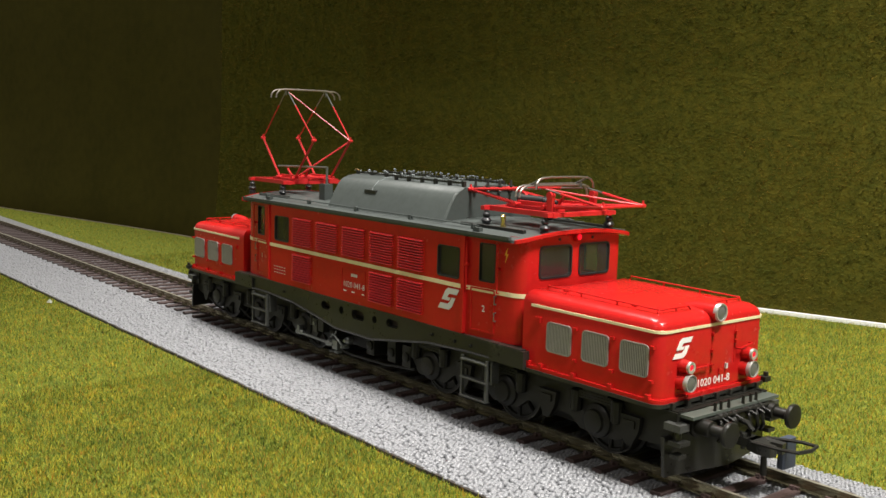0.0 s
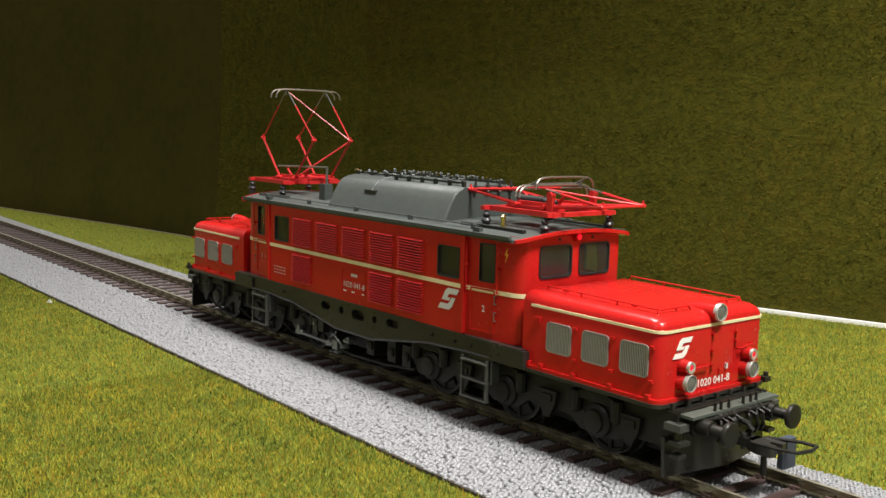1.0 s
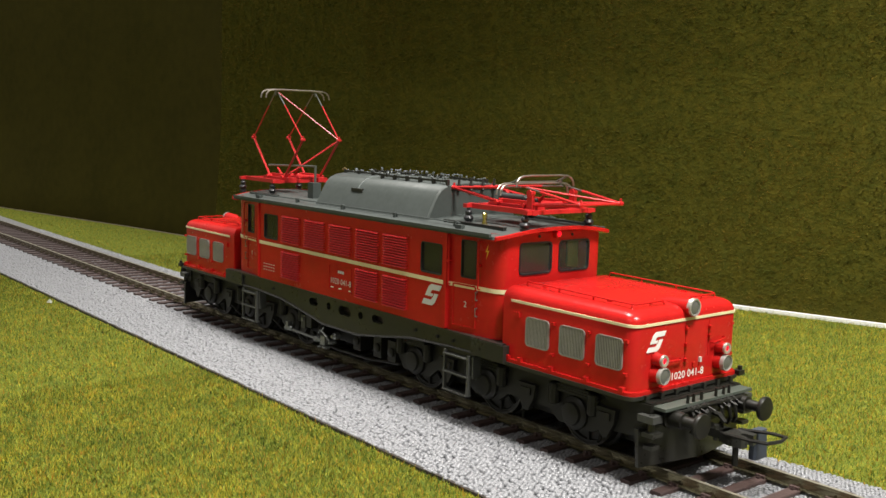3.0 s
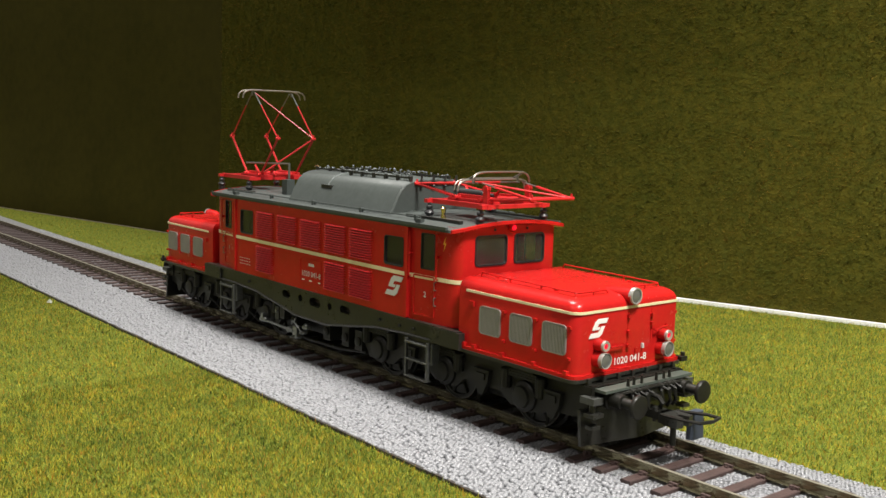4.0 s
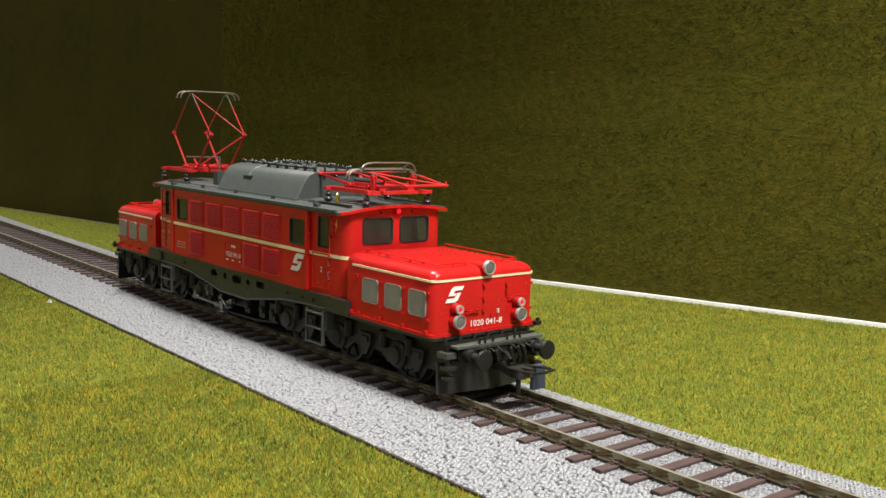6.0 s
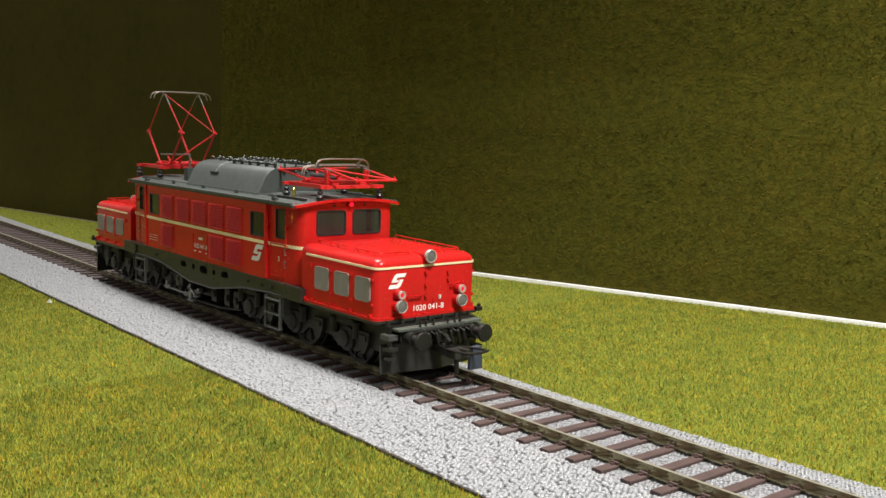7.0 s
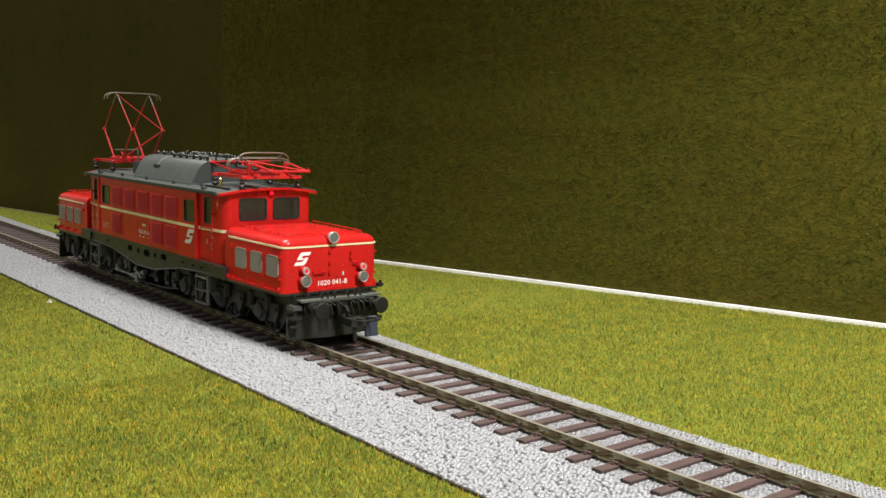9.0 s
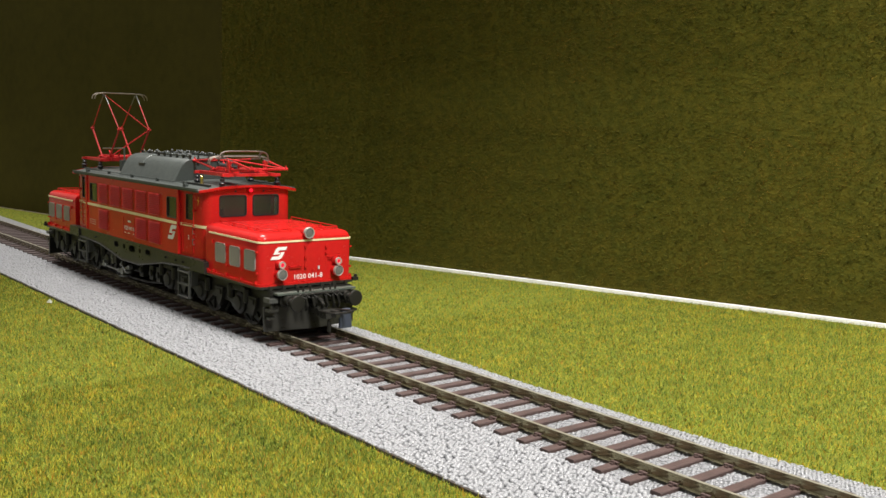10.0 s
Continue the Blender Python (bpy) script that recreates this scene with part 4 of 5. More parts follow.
def pantograph_base(cx, hinge, parent):
    """Red base frame of channel bars on four insulators."""
    part("base_bar", box(BM(), cx - 10.6, cx + 10.6, 7.9, 9.1, 44.6, 45.7), RED_WIRE, parent, "", bevel=0.15)
    for x in (-9.8, 9.8):
        bm = box(BM(), cx + x - 0.65, cx + x + 0.65, -10.6, 10.6, 44.7, 45.6)
        part("base_bar", bm, RED_WIRE, parent, "", bevel=0.15)
        for y in (-10.0, 10.0):
            insulator(cx + x * 0.93, y, parent)
    for y in (-5.2, 5.2):
        bm = box(BM(), hinge - 7.5, hinge + 7.5, y - 1.5, y + 1.5, 45.0, 46.3)
        box(bm, hinge - 5.2, hinge + 5.2, y - 0.5, y + 0.5, 46.2, 47.2)
        part("bearing_block", bm, RED_WIRE, parent, "", bevel=0.2)
    for x in (-4.3, 4.3):
        part("hinge_shaft", cyl(BM(), (hinge + x, -7.4, 46.4), (hinge + x, 7.4, 46.4), 0.5, None, 8), RED_WIRE, parent)
    for y in (-2.4, 2.4):
        part("spring", cyl(BM(), (hinge - 7, y, 46.4), (hinge + 7, y, 46.4), 0.45, None, 8), RED_WIRE, parent)
    for s in (-1, 1):
        bm = BM()
        tube(bm, [(hinge + s * 4.3, -2.5, 46.5), (hinge + s * 6.0, -2.5, 48.6), (hinge + s * 3.4, -2.5, 46.6)], 0.35)
        part("crank", bm, RED_WIRE, parent)


def pantograph(cx, base_x, reach, knee_z, top_z, wide, raised):
    p = part("pantograph", box(BM(), base_x - 10.6, base_x + 10.6, -9.1, -7.9, 44.6, 45.7), RED_WIRE, loco,
             "raised red diamond pantograph" if raised else "folded red pantograph", bevel=0.15)
    pantograph_base(base_x, cx, p)
    ends = {}
    for s in (-1, 1):                      # rear, front
        for y in (-1, 1):
            hinge = Vector((cx + s * 4.3, y * wide, 46.4))
            knee = Vector((cx + s * reach, y * wide, knee_z))
            knee.z += 0.0 if raised else -0.5 * s
            top = Vector((cx + s * 0.8 + (0 if raised else 3.6), y * 6.6, top_z))
            ends[s, y] = (hinge, knee, top)
            part("lower_arm", tube(BM(), [hinge, knee], 0.34 if raised else 0.42, 8), RED_WIRE, p)
            part("upper_arm", tube(BM(), [knee, knee.lerp(top, 0.72)], 0.2 if raised else 0.3, 8), RED_WIRE, p)
            part("arm_tip", tube(BM(), [knee.lerp(top, 0.72), top], 0.19, 8), STEEL, p, "bare metal arm end")
            part("knee_joint", turned(BM(), knee - Vector((0, 0.75, 0)), (0, 1, 0), [(0, 0.3), (0.2, 0.46), (1.3, 0.46), (1.5, 0.3)], 10), RED_WIRE, p)
            part("knee_pin", cyl(BM(), knee, knee + Vector((0, 0, 1.1)), 0.28, 0.25, 6), RED_WIRE, p)
    part("upper_brace", tube(BM(), [ends[1, 1][1], ends[1, -1][2]], 0.18 if raised else 0.28), RED_WIRE, p)
    if raised:
        part("lower_brace", tube(BM(), [ends[1, 1][1], ends[1, -1][0]], 0.27), RED_WIRE, p)
    else:
        for s in (-1, 1):
            part("knee_rod", tube(BM(), [ends[s, 1][1], ends[s, -1][1]], 0.34), RED_WIRE, p)
    if raised:
        pan_bow(cx, p, [(-1.5, top_z + 0.6, 11.0), (1.5, top_z + 0.6, 11.0)])
    else:
        pan_bow(cx, p, [(0.0, 50.7, 11.2), (1.2, 50.6, 11.2), (3.8, 52.5, 9.0)])
        part("lift_cylinder", turned(BM(), (cx - 7.5, -3.0, 47.3), (1, 0, 0), [(0, 0.6), (0.4, 1.0), (8.5, 1.0), (9.0, 0.5), (12.0, 0.4)], 12), RUBBER, p, "black lifting cylinder")
        for y in (-6.6, 6.6):
            bm = box(BM(), cx + 5.2, cx + 6.8, y - 0.4, y + 0.4, 45.4, 48.6)
            cyl(bm, (cx + 6.0, y - 0.6, 49.0), (cx + 6.0, y + 0.6, 49.0), 0.8, None, 12)
            part("rest_bracket", bm, RED_WIRE, p, "", bevel=0.12)
    return p


def under_frame(turn):
    """One side's bridge girder with its holes, and one end's bogie, buffers and steps."""
    low = [(-61.3, 14.0), (-44, 13.9), (-30, 13.3), (-18, 11.6), (-8, 9.9), (8, 9.9), (18, 11.4), (30, 13.3), (44, 14.0), (61.3, 14.2)]
    bm = BM()
    xs = [p[0] for p in low]
    holes = [(-15.0, -10.8, 14.2, 16.2), (-6.4, -4.4, 14.2, 16.2), (-0.7, 4.9, 13.9, 16.3), (8.3, 10.3, 14.3, 16.1), (14.2, 19.0, 14.5, 16.4)]
    def gap(h, x):
        """Upper and lower rim of a round-ended hole at x."""
        r = (h[3] - h[2]) / 2
        d = max(0.0, r - min(x - h[0], h[1] - x))
        k = math.sqrt(max(0.0, r * r - d * d))
        return (h[2] + h[3]) / 2 - k, (h[2] + h[3]) / 2 + k
    cuts = {*xs}
    for h in holes:
        r = (h[3] - h[2]) / 2
        cuts |= {round(e, 4) for t in (0, 0.08, 0.3, 0.6, 1.0) for e in (h[0] + t * r, h[1] - t * r)}
    cuts = sorted(cuts)
    bot = lambda x: float(np.interp(x, xs, [p[1] for p in low]))
    for x0, x1 in zip(cuts, cuts[1:]):
        h = next((q for q in holes if q[0] - 1e-4 <= x0 and x1 <= q[1] + 1e-4), None)
        if x1 - x0 < 0.001:
            continue
        bars = [((bot(x0), 17.8), (bot(x1), 17.8))]
        if h:
            g0, g1 = gap(h, x0), gap(h, x1)
            bars = [((bot(x0), g0[0]), (bot(x1), g1[0])), ((g0[1], 17.8), (g1[1], 17.8))]
        for (a0, b0), (a1, b1) in bars:
            v = [(x, y, z) for y in (-17.3, -16.1) for x, z in ((x0, a0), (x1, a1), (x1, b1), (x0, b0))]
            loft(bm, [v[:4], v[4:]])
    bmesh.ops.remove_doubles(bm, verts=bm.verts, dist=0.001)
    girder = part("side_girder", bm, FRAME, loco, "dark olive bridge girder with oval holes", turn)
    bm = BM()
    tube(bm, [(x, -17.35, z + 0.2) for x, z in low], 0.3)
    part("girder_flange", bm, FRAME, girder, "", turn)
    part("girder_lip", box(BM(), -61.3, 61.3, -17.75, -16.1, 17.3, 17.9), FRAME, girder, "", turn, bevel=0.15)
    for s in (-1, 1):
        part("girder_end", box(BM(), *sorted((s * 52.0, s * 62.3)), -17.9, -13.0, 14.0, 17.7), FRAME, girder, "", turn, bevel=0.6)
    for x in (-34, 32, 40.0, 45.5, 55.0):
        part("bolt", cyl(BM(), (x, -17.2, 15.7), (x, -17.9, 15.7), 0.42, 0.35, 8), BLACK, girder, "", turn)
    for x in (47.4, -47.0):
        steps(x, turn)
    # brake gear and air pipes between the bogies
    bm = BM()
    tube(bm, [(-26.0, -16.6, 5.4), (-10, -16.6, 5.2)], 0.32, 8)
    gear = part("brake_gear", bm, STEEL, loco, "dull grey brake rod and cylinder", turn)
    bm = turned(BM(), (-28.2, -16.6, 5.6), (1, 0, 0), [(0, 0.5), (0.3, 0.8), (1.0, 0.9), (1.2, 0.7), (3.0, 0.7), (3.4, 0.45)], 12)
    box(bm, -27.4, -26.2, -17.2, -16.0, 5.4, 7.4)
    part("rod_end", bm, STEEL, gear, "", turn, bevel=0.1)
    bm = turned(BM(), (-12.8, -16.6, 5.2), (1, 0, 0), [(0, 0.5), (0.3, 0.85), (1.5, 0.85), (1.7, 0.6), (3.2, 0.6)], 12)
    part("cylinder", bm, STEEL, gear, "", turn)
    part("valve_block", box(BM(), -9.8, -7.6, -17.0, -15.2, 4.2, 6.6), STEEL, gear, "", turn, bevel=0.3)
    for x, z, r in ((-4.0, 7.3, 0.95), (-5.4, 5.4, 0.6), (-8.3, 3.6, 0.6), (-10.6, 3.4, 0.45)):
        part("valve", turned(BM(), (x, -15.0, z), (0, -1, 0), [(0, r), (1.4, r), (1.7, r * 0.7), (2.2, r * 0.5)], 10), STEEL, gear, "", turn)
    bm = BM()
    tube(bm, [(-11.0, -16.6, 7.0), (-9.4, -17.2, 8.2), (-7.6, -17.3, 7.6), (-6.2, -17.0, 6.4), (-5.4, -16.6, 5.4)], 0.24)
    tube(bm, [(-8.6, -17.2, 7.9), (-7.6, -17.4, 9.2)], 0.22)
    part("hand_lever", bm, STEEL, gear, "", turn)
    part("brake_plate", box(BM(), -20.6, -18.4, -16.4, -15.4, 6.8, 10.4), FRAME, gear, "", turn, bevel=0.5)
    part("plate_bolt", cyl(BM(), (-19.5, -16.3, 9.2), (-19.5, -16.8, 9.2), 0.5, None, 10), STEEL, gear, "", turn)
    bm = BM()
    tube(bm, [(-22, -14.5, 4.4), (-4, -15.0, 3.6), (10, -14.6, 3.8), (22, -14.2, 5.0)], 0.35)
    part("air_pipe", bm, BLACK, gear, "", turn)
    for x in (-13, 4, 13, 19):
        bm = box(BM(), x - 1.6, x + 1.6, -14.6, -10.4, 5.0, 10.2)
        part("equipment_box", bm, BLACK, girder, "", turn, bevel=0.35)
        bm = turned(BM(), (x, -14.5, 7.4), (0, -1, 0), [(0, 1.2), (0.5, 1.2), (0.7, 0.8)], 12)
        part("cover", bm, BLACK, girder, "", turn)
    part("equipment_box", box(BM(), -17.5, -15.0, -16.6, -14.6, 7.5, 11.5), BLACK, girder, "", turn, bevel=0.25)


def steps(x, turn):
    lad = part("step_ladder", box(BM(), x - 4.3, x - 3.8, -18.1, -17.4, 4.4, 13.5), LADDER, loco, "worn grey cab steps", turn, bevel=0.1)
    part("stile", box(BM(), x + 3.6, x + 4.3, -18.1, -17.4, 4.4, 13.5), LADDER, lad, "", turn, bevel=0.1)
    for z in (4.4, 8.5, 12.5):
        part("tread", box(BM(), x - 4.2, x + 4.2, -18.4, -16.9, z, z + 0.32), LADDER, lad, "", turn, bevel=0.08)
    part("bracket", box(BM(), x + 4.8, x + 5.3, -17.6, -15.4, 8.6, 13.4), LADDER, lad, "", turn, bevel=0.1)
    part("bracket_foot", box(BM(), x + 4.2, x + 5.2, -17.5, -17.0, 8.5, 8.9), LADDER, lad, "", turn, bevel=0.08)
    part("hanger", box(BM(), x - 4.4, x + 5.3, -17.2, -16.2, 13.2, 14.6), FRAME, lad, "", turn, bevel=0.1)


def bogie(turn):
    bm = BM()
    outline = [(22, 13.2), (98, 13.4), (98, 7.5), (93, 6.2), (87, 6.0), (84, 4.4), (75, 4.4), (72, 6.5), (60, 6.5), (57, 4.2), (49.5, 4.2), (46, 6.5), (36, 6.5), (33, 4.2), (23, 4.2), (20, 8)]
    for s in (-1, 1):
        prism(bm, outline, *sorted((s * 12.4, s * 13.8)), "y")
    # Inner blocks added to keep far-side light from showing between the wheels.
    box(bm, 22, 97, -12.4, 12.4, 9.5, 13.3)
    box(bm, 24, 96, -6.2, 6.2, 2.2, 9.6)
    bg = part("bogie_frame", bm, BLACK, loco, "black bogie frame with added inner block", turn, bevel=0.2)
    for s in (-1, 1):
        for x in (28.0, 53.5, 79.5):
            bm = turned(BM(), (x, s * 13.6, 7.2), (0, s, 0), [(0, 3.4), (0.8, 3.4), (1.1, 3.1), (1.3, 2.4), (1.9, 2.2), (2.0, 1.2)], 18)
            part("axle_box", bm, BLACK, bg, "", turn)
            for dx in (-5.2, 5.2):
                bm = turned(BM(), (x + dx, s * 14.6, 8.0), (0, 0, 1), [(0, 0.9), (0.3, 1.2), (4.2, 1.2), (4.5, 0.9)], 10)
                part("suspension_spring", bm, BLACK, bg, "", turn)
            bm = BM()
            for k in range(4):
                box(bm, x - 6.5 + k * 1.1, x + 6.5 - k * 1.1, *sorted((s * 13.8, s * 15.0)), 11.0 + 0.55 * k, 11.45 + 0.55 * k)
            part("leaf_spring", bm, BLACK, bg, "", turn)
        for x in (40.5, 66.5, 88.0):
            bm = prism(BM(), [(x - 2.6, 10.4), (x + 2.6, 10.4), (x + 2.2, 7.6), (x + 0.7, 4.8), (x - 0.7, 4.8), (x - 2.2, 7.6)], *sorted((s * 13.8, s * 14.9)), "y")
            part("sand_box", bm, BLACK, bg, "", turn, bevel=0.25)
            part("sand_box_lid", box(BM(), x - 1.4, x + 1.4, *sorted((s * 14.8, s * 15.2)), 8.2, 9.6), BLACK, bg, "", turn, bevel=0.15)
            bm = BM()
            tube(bm, [(x - 1, s * 14.6, 6.0), (x - 3, s * 12.5, 3.0), (x - 6, s * 9.6, 1.0)], 0.3)
            part("sand_pipe", bm, BLACK, bg, "", turn)
    # end beam, plough, buffers, coupler
    bm = box(BM(), 94.5, 98.2, -14.2, 14.2, 9.0, 13.2)
    beam = part("buffer_beam", bm, BLACK, loco, "black buffer beam with tread plate", turn, bevel=0.4)
    part("tread_plate", box(BM(), 95.4, 101.0, -13.4, 13.8, 12.45, 13.0), TREAD, beam, "grey-green tread plate", turn, bevel=0.15)
    for y in (-13.2, -8.8, -4.4, 0, 4.4, 8.8, 13.2):
        part("bracket", box(BM(), 95.9, 96.7, y - 0.45, y + 0.45, 12.6, 14.5), FRAME, beam, "", turn, bevel=0.1)
    bm = BM()
    loft(bm, [[(99.2 - abs(y) * 0.17, y, 1.4), (99.8 - abs(y) * 0.17, y, 1.4), (99.0 - abs(y) * 0.15, y, 8.6), (98.2 - abs(y) * 0.15, y, 8.6)]
              for y in (-15.6, -12, -8, -4, 0, 4, 8, 12, 15.6)])
    part("rail_guard", bm, FRAME, beam, "dark rail guard plate", turn, smooth=20)
    for y in (-10.05, 10.05):
        bm = turned(BM(), (99.2, y, 10.7), (1, 0, 0), [(0, 2.1), (0.7, 2.1), (0.8, 1.55), (3.6, 1.55), (3.7, 1.05), (6.5, 1.05)], 18)
        buf = part("buffer", bm, BLACK, loco, "black round buffer", turn)
        bm = turned(BM(), (105.4, y, 10.7), (1, 0, 0), [(0, 1.2), (0.7, 2.35), (1.2, 2.42), (1.5, 2.2), (1.65, 1.0)], 22)
        part("buffer_head", bm, BLACK, buf, "", turn)
    for k, y in enumerate((-6.4, -4.6, -2.2, 2.4, 4.8, 6.6)):
        bm = BM()
        tube(bm, [(98.0, y, 12.0), (100.6, y, 12.4), (102.0, y + 0.2, 11.0), (102.3, y + 0.4, 8.6), (101.4, y + 0.5, 7.4)], 0.42)
        hose = part("brake_hose", bm, BLACK, loco, "black brake hose", turn)
        part("hose_cock", tube(BM(), [(101.0, y, 12.5), (103.2, y + 0.9, 11.3)], 0.2), FRAME, hose, "dark metal cock", turn)
        part("cock_knob", cyl(BM(), (100.6, y, 12.4), (100.6, y, 14.6), 0.34, 0.28, 8), BLACK, hose, "", turn)
        part("hose_joint", turned(BM(), (101.0, y, 12.3), (0.8, 0.3, -0.5), [(0, 0.5), (0.2, 0.75), (0.9, 0.75), (1.1, 0.5)], 8), BLACK, hose, "", turn)
    bm = BM()
    tube(bm, [(98.0, -13.0, 12.2), (101.5, -9.5, 12.0), (101.8, 0, 12.3), (101.5, 9.5, 12.0), (98.0, 13.0, 12.2)], 0.35)
    part("shunting_bar", bm, BLACK, beam, "", turn)
    bm = box(BM(), 97.5, 101.8, -1.4, 1.4, 9.2, 11.8)
    hook = part("draw_hook", bm, BLACK, loco, "black draw hook", turn, bevel=0.3)
    bm = BM()
    tube(bm, [(101.5, 0, 10.6), (103.4, 0, 10.4), (104.4, 0, 9.4), (103.8, 0, 8.4)], 0.55, 8)
    part("hook", bm, BLACK, hook, "", turn)
    bm = box(BM(), 97.0, 105.6, -1.7, 1.7, 6.4, 8.0)
    coupler = part("coupler", bm, BLACK, loco, "black model coupler with wire loop", turn, bevel=0.3)
    bm = BM()
    loft(bm, [[(x, y0, 8.2), (x, y1, 8.2), (x, y1 + 0.5, 2.6), (x, y0 - 0.3, 2.6)] for x, y0, y1 in ((107.9, 3.6, 6.3), (108.3, 3.2, 6.6), (109.2, 3.2, 6.6), (109.6, 3.6, 6.3))])
    part("hook_plate", bm, COUPLER_GREY, coupler, "blue-grey coupler hook plate", turn, bevel=0.2)
    part("hook_arm", box(BM(), 105.5, 108.6, 1.6, 4.4, 6.3, 7.6), BLACK, coupler, "", turn, bevel=0.25)
    bm = BM()
    prism(bm, [(104.5, -1.6), (107.0, -2.6), (109.9, -2.5), (110.2, -0.9), (108.2, -0.4), (108.2, 0.4), (110.2, 0.9), (109.9, 2.5), (107.0, 2.6), (104.5, 1.6)], 6.0, 8.0, "z")
    part("coupler_head", bm, FRAME, coupler, "grey coupler head", turn, bevel=0.25)
    part("pivot_pin", cyl(BM(), (103.6, -1.2, 5.8), (103.6, -1.2, 8.7), 0.5, None, 10), FRAME, coupler, "dark pivot pin", turn)
    bm = BM()
    tube(bm, [(106.0, -2.4, 7.9), (112.5, -3.6, 8.5), (115.6, -3.0, 8.7), (116.3, 0, 8.7), (115.6, 3.0, 8.7), (112.5, 3.6, 8.5), (106.0, 2.4, 7.9)], 0.36)
    part("wire_loop", bm, BLACK, coupler, "", turn)
    bm = BM()
    tube(bm, [(106.8, 0.6, 5.0), (106.9, 0.6, 1.4)], 0.6, 8)
    part("uncoupling_pin", bm, BLACK, coupler, "", turn)
    for y in (-14.2, 14.2):
        step = part("corner_step", box(BM(), 96.4, 100.0, y - 1.4, y + 1.4, 10.2, 11.5), LADDER, loco, "grey shunter step", turn, bevel=0.6)
        part("step_plate", box(BM(), 97.6, 100.2, y - 1.5, y + 1.5, 7.6, 8.4), FRAME, step, "", turn, bevel=0.15)
        part("step_bracket", cyl(BM(), (98.6, y, 7.9), (98.6, y, 11.6), 0.7, 0.6, 10), FRAME, step, "", turn)
        part("step_plate", box(BM(), 97.8, 99.8, y - 1.1, y + 1.1, 5.2, 5.9), FRAME, step, "", turn, bevel=0.15)
        s = 1 if y > 0 else -1
        if s > 0:
            bm = box(BM(), 95.0, 96.6, 15.8, 17.8, 14.2, 15.2)
            cyl(bm, (95.8, 17.2, 14.0), (95.8, 17.2, 16.0), 0.5, None, 8)
            part("lamp_iron", bm, BLACK, beam, "", turn, bevel=0.15)


def interior():
    bm = box(BM(), -57, 57, -15.2, 15.2, 14.5, 26.0)
    part("inner_chassis", bm, INTERIOR, loco, "dark inner chassis block")
    for s in (-1, 1):
        part("bellows", box(BM(), *sorted((s * 58.0, s * 61.0)), -14.0, 14.0, 14.4, 29.0), BELLOWS, loco, "black bellows between body and hood")
        part("cab_wall", box(BM(), *sorted((s * 44.2, s * 45.0)), -15.5, 15.5, 26.0, 39.8), CAB_GREY, loco)
        part("driver_seat", box(BM(), *sorted((s * 47.0, s * 50.0)), -9.5, -5.0, 26.0, 33.5), INTERIOR, loco, "", bevel=0.6)
    part("tank", box(BM(), -24, 24, -10.5, 10.5, 4.6, 14.6), BLACK, loco, "black equipment tank between the bogies", bevel=0.6)
    bm = box(BM(), -44, 44, -12.0, 12.0, 26.0, 39.0)
    part("motor_block", bm, INTERIOR, loco, "", bevel=0.5)
    for s in (-1, 1):
        bm = box(BM(), *sorted((s * 50, s * 57.0)), -12.5, 12.5, 26.0, 30.5)
        part("driver_desk", bm, INTERIOR, loco, "", bevel=0.5)


WHEELS = []


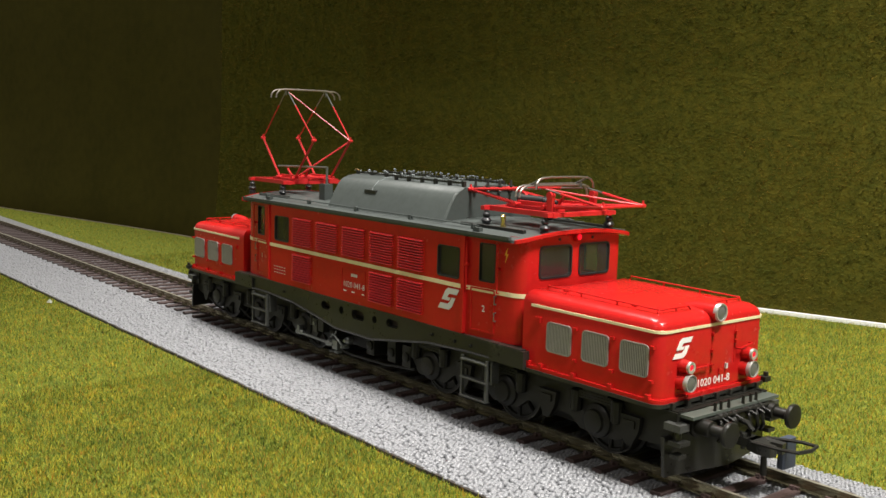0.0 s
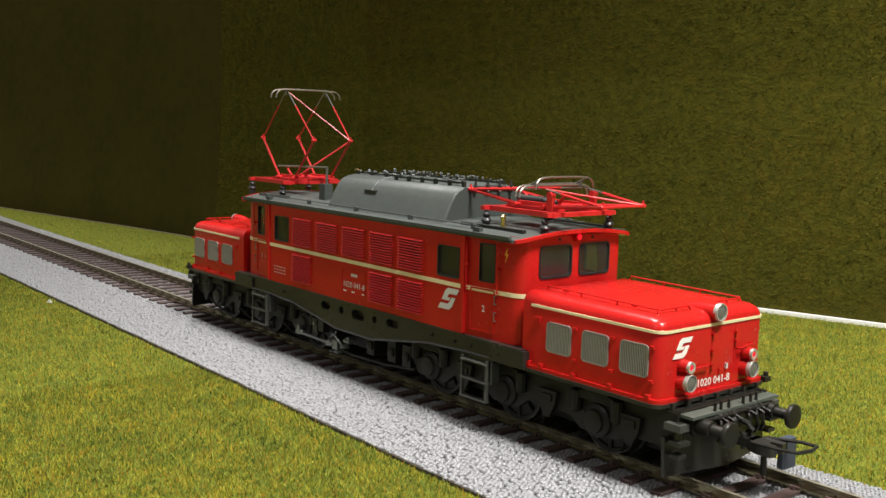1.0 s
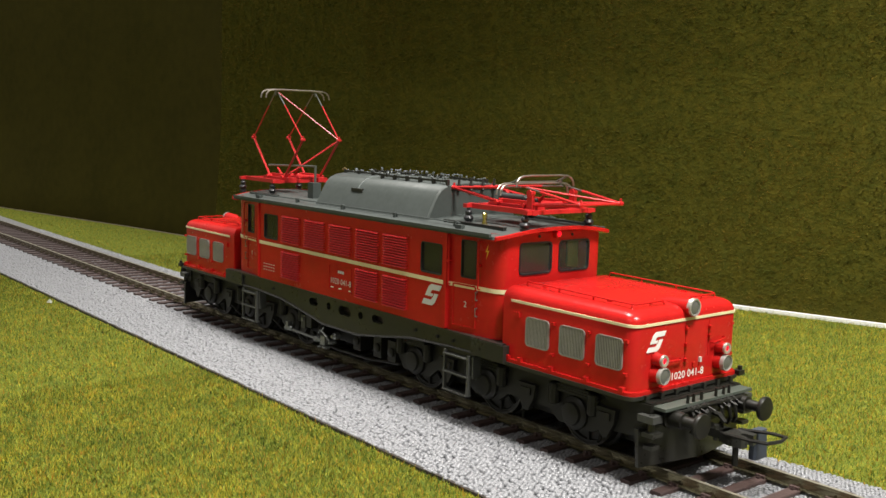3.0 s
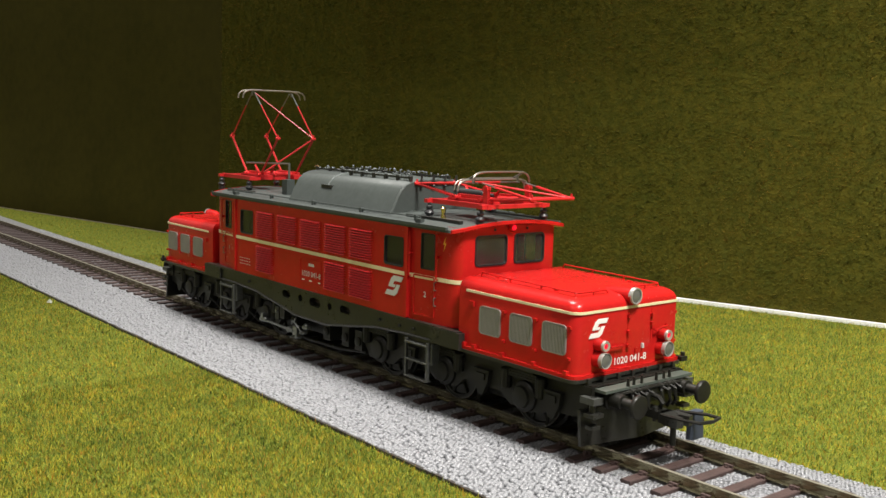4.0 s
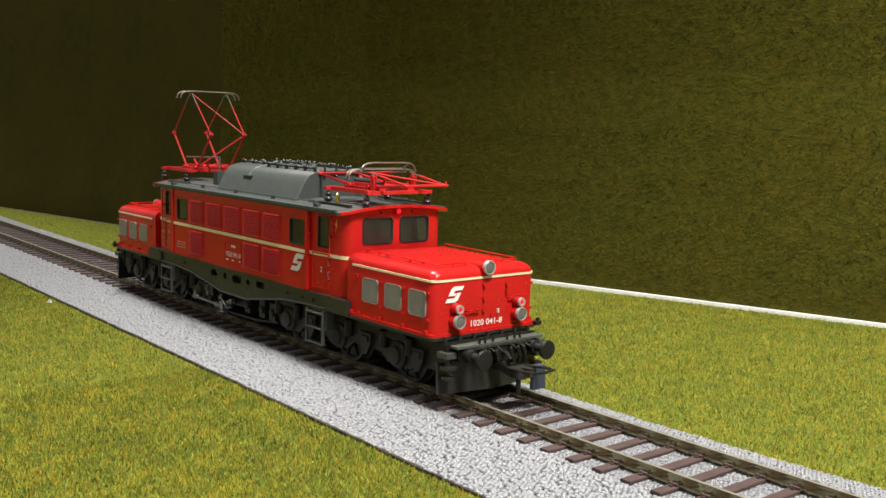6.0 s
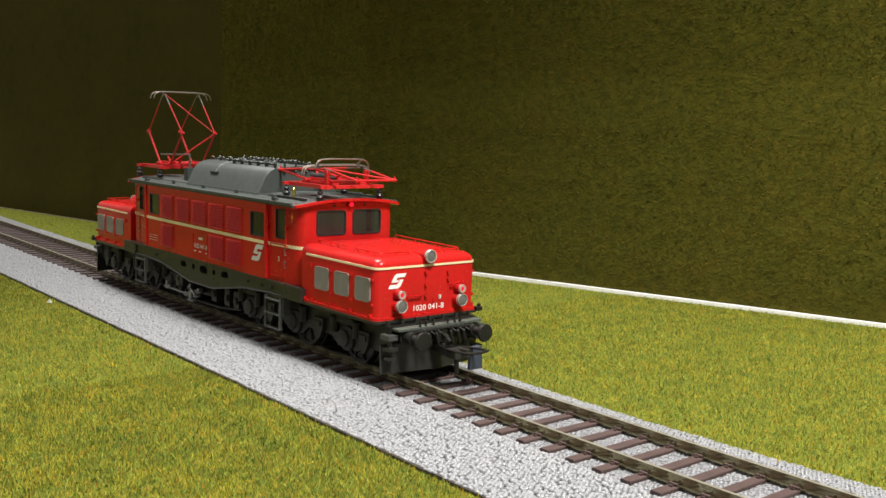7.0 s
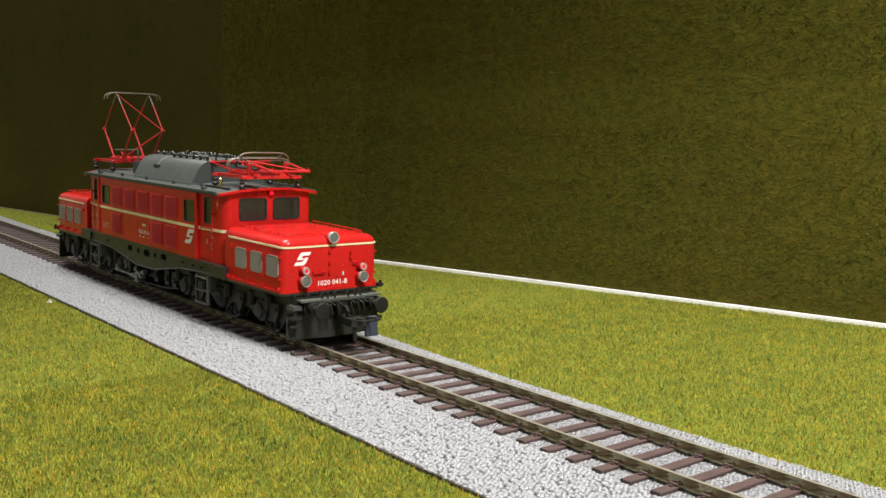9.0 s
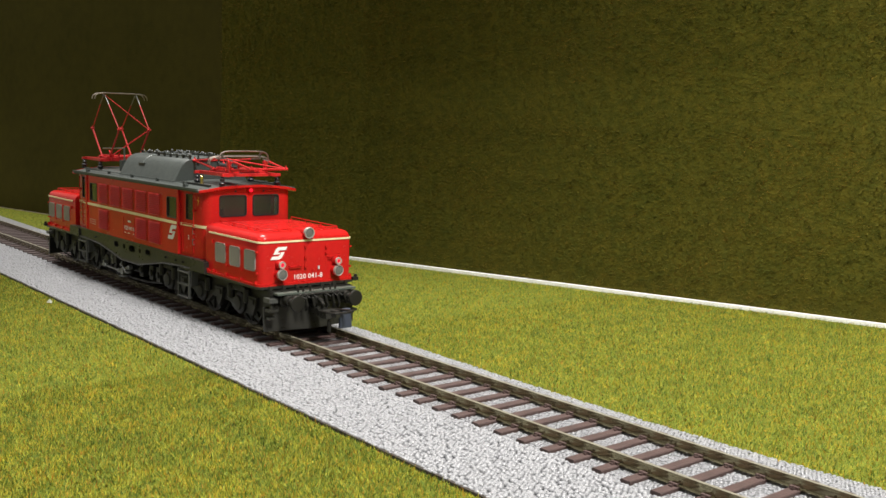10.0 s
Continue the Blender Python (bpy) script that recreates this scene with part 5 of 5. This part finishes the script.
def wheels():
    """Six spoked wheelsets; each tyre is a bright-edged ring of its own."""
    first = []
    for x in (-79.5, -53.5, -28.0, 28.0, 53.5, 79.5):
        if not first:
            bm = BM()
            cyl(bm, (0, -7.8, 0), (0, 7.8, 0), 1.0, None, 10)
            for s in (-1, 1):
                turned(bm, (0, s * 7.2, 0), (0, s, 0), [(0, 7.9), (0.7, 7.9), (0.9, 7.25), (2.8, 7.15), (2.8, 6.2), (2.3, 6.0), (2.3, 1.8), (2.9, 1.6), (2.9, 0.6)], 32)
                for k in range(8):
                    a = math.pi * k / 4
                    tube(bm, [(1.2 * math.cos(a), s * 9.7, 1.2 * math.sin(a)), (6.2 * math.cos(a), s * 9.7, 6.2 * math.sin(a))], 0.45)
            w = part("wheelset", bm, BLACK, loco, "black spoked wheelset")
            first.append(w)
            for s in (-1, 1):
                ring = lambda r, y: [(r * math.cos(2 * math.pi * i / 40), y, r * math.sin(2 * math.pi * i / 40)) for i in range(40)]
                bm = BM()
                loft(bm, [ring(7.1, s * 9.9), ring(7.17, s * 10.05), ring(7.1, s * 10.2), ring(6.8, s * 10.2), ring(6.7, s * 9.9)], cap=False)
                first.append(part("tyre", bm, TYRE, w, "dull steel tyre"))
        else:
            w = first[0].copy()
            scene.collection.objects.link(w)
            for old in first[1:]:
                tyre = old.copy()
                scene.collection.objects.link(tyre)
                tyre.parent = w
        w.location = Vector((x, 0, 7.15)) * S
        WHEELS.append((w, x))


for half in (False, True):
    end_hood(half)
    cab_and_side(half)
    under_frame(half)
    bogie(half)
roof()
interior()
wheels()
pantograph(-52.0, -57.2, 14.6, 57.7, 71.4, 6.2, True)
pantograph(51.2, 50.0, 20.2, 48.1, 50.2, 6.2, False)

# ---------------------------------------------------------------- movement
TRAVEL = [(0.0, 0.0), (1.0, 0.0), (2.0, 0.0), (2.3, 0.0), (2.4, -0.5), (2.5, -1.25), (2.7, -3.0), (3.0, -6.0), (3.4, -10.9), (3.7, -15.4), (4.0, -20.3), (4.25, -25.6),
          (4.5, -31.1), (5.0, -42.2), (5.5, -53.45), (6.0, -64.6), (6.5, -75.8), (7.0, -86.9), (7.5, -98.0), (8.0, -109.5), (8.5, -121.0), (9.0, -132.1),
          (9.25, -136.7), (9.5, -140.6), (9.75, -143.6), (10.0, -145.5)]


def way(t):
    """Smooth distance along the track at t."""
    for (t0, s0), (t1, s1) in zip(TRAVEL, TRAVEL[1:]):
        if t <= t1:
            return s0 + (s1 - s0) * (t - t0) / (t1 - t0)
    return TRAVEL[-1][1]


def motions():
    walk(loco, [(t, pose(s * S, 0, 0)) for t, s in TRAVEL])
    times = [0.0, 1.0, 2.0, 2.3] + [2.5 + 0.25 * i for i in range(31)]
    for w, x in WHEELS:
        walk(w, [(t, pose(x * S, 0, 7.15 * S, 0, math.degrees(way(t) / 7.15), 0)) for t in times])


motions()
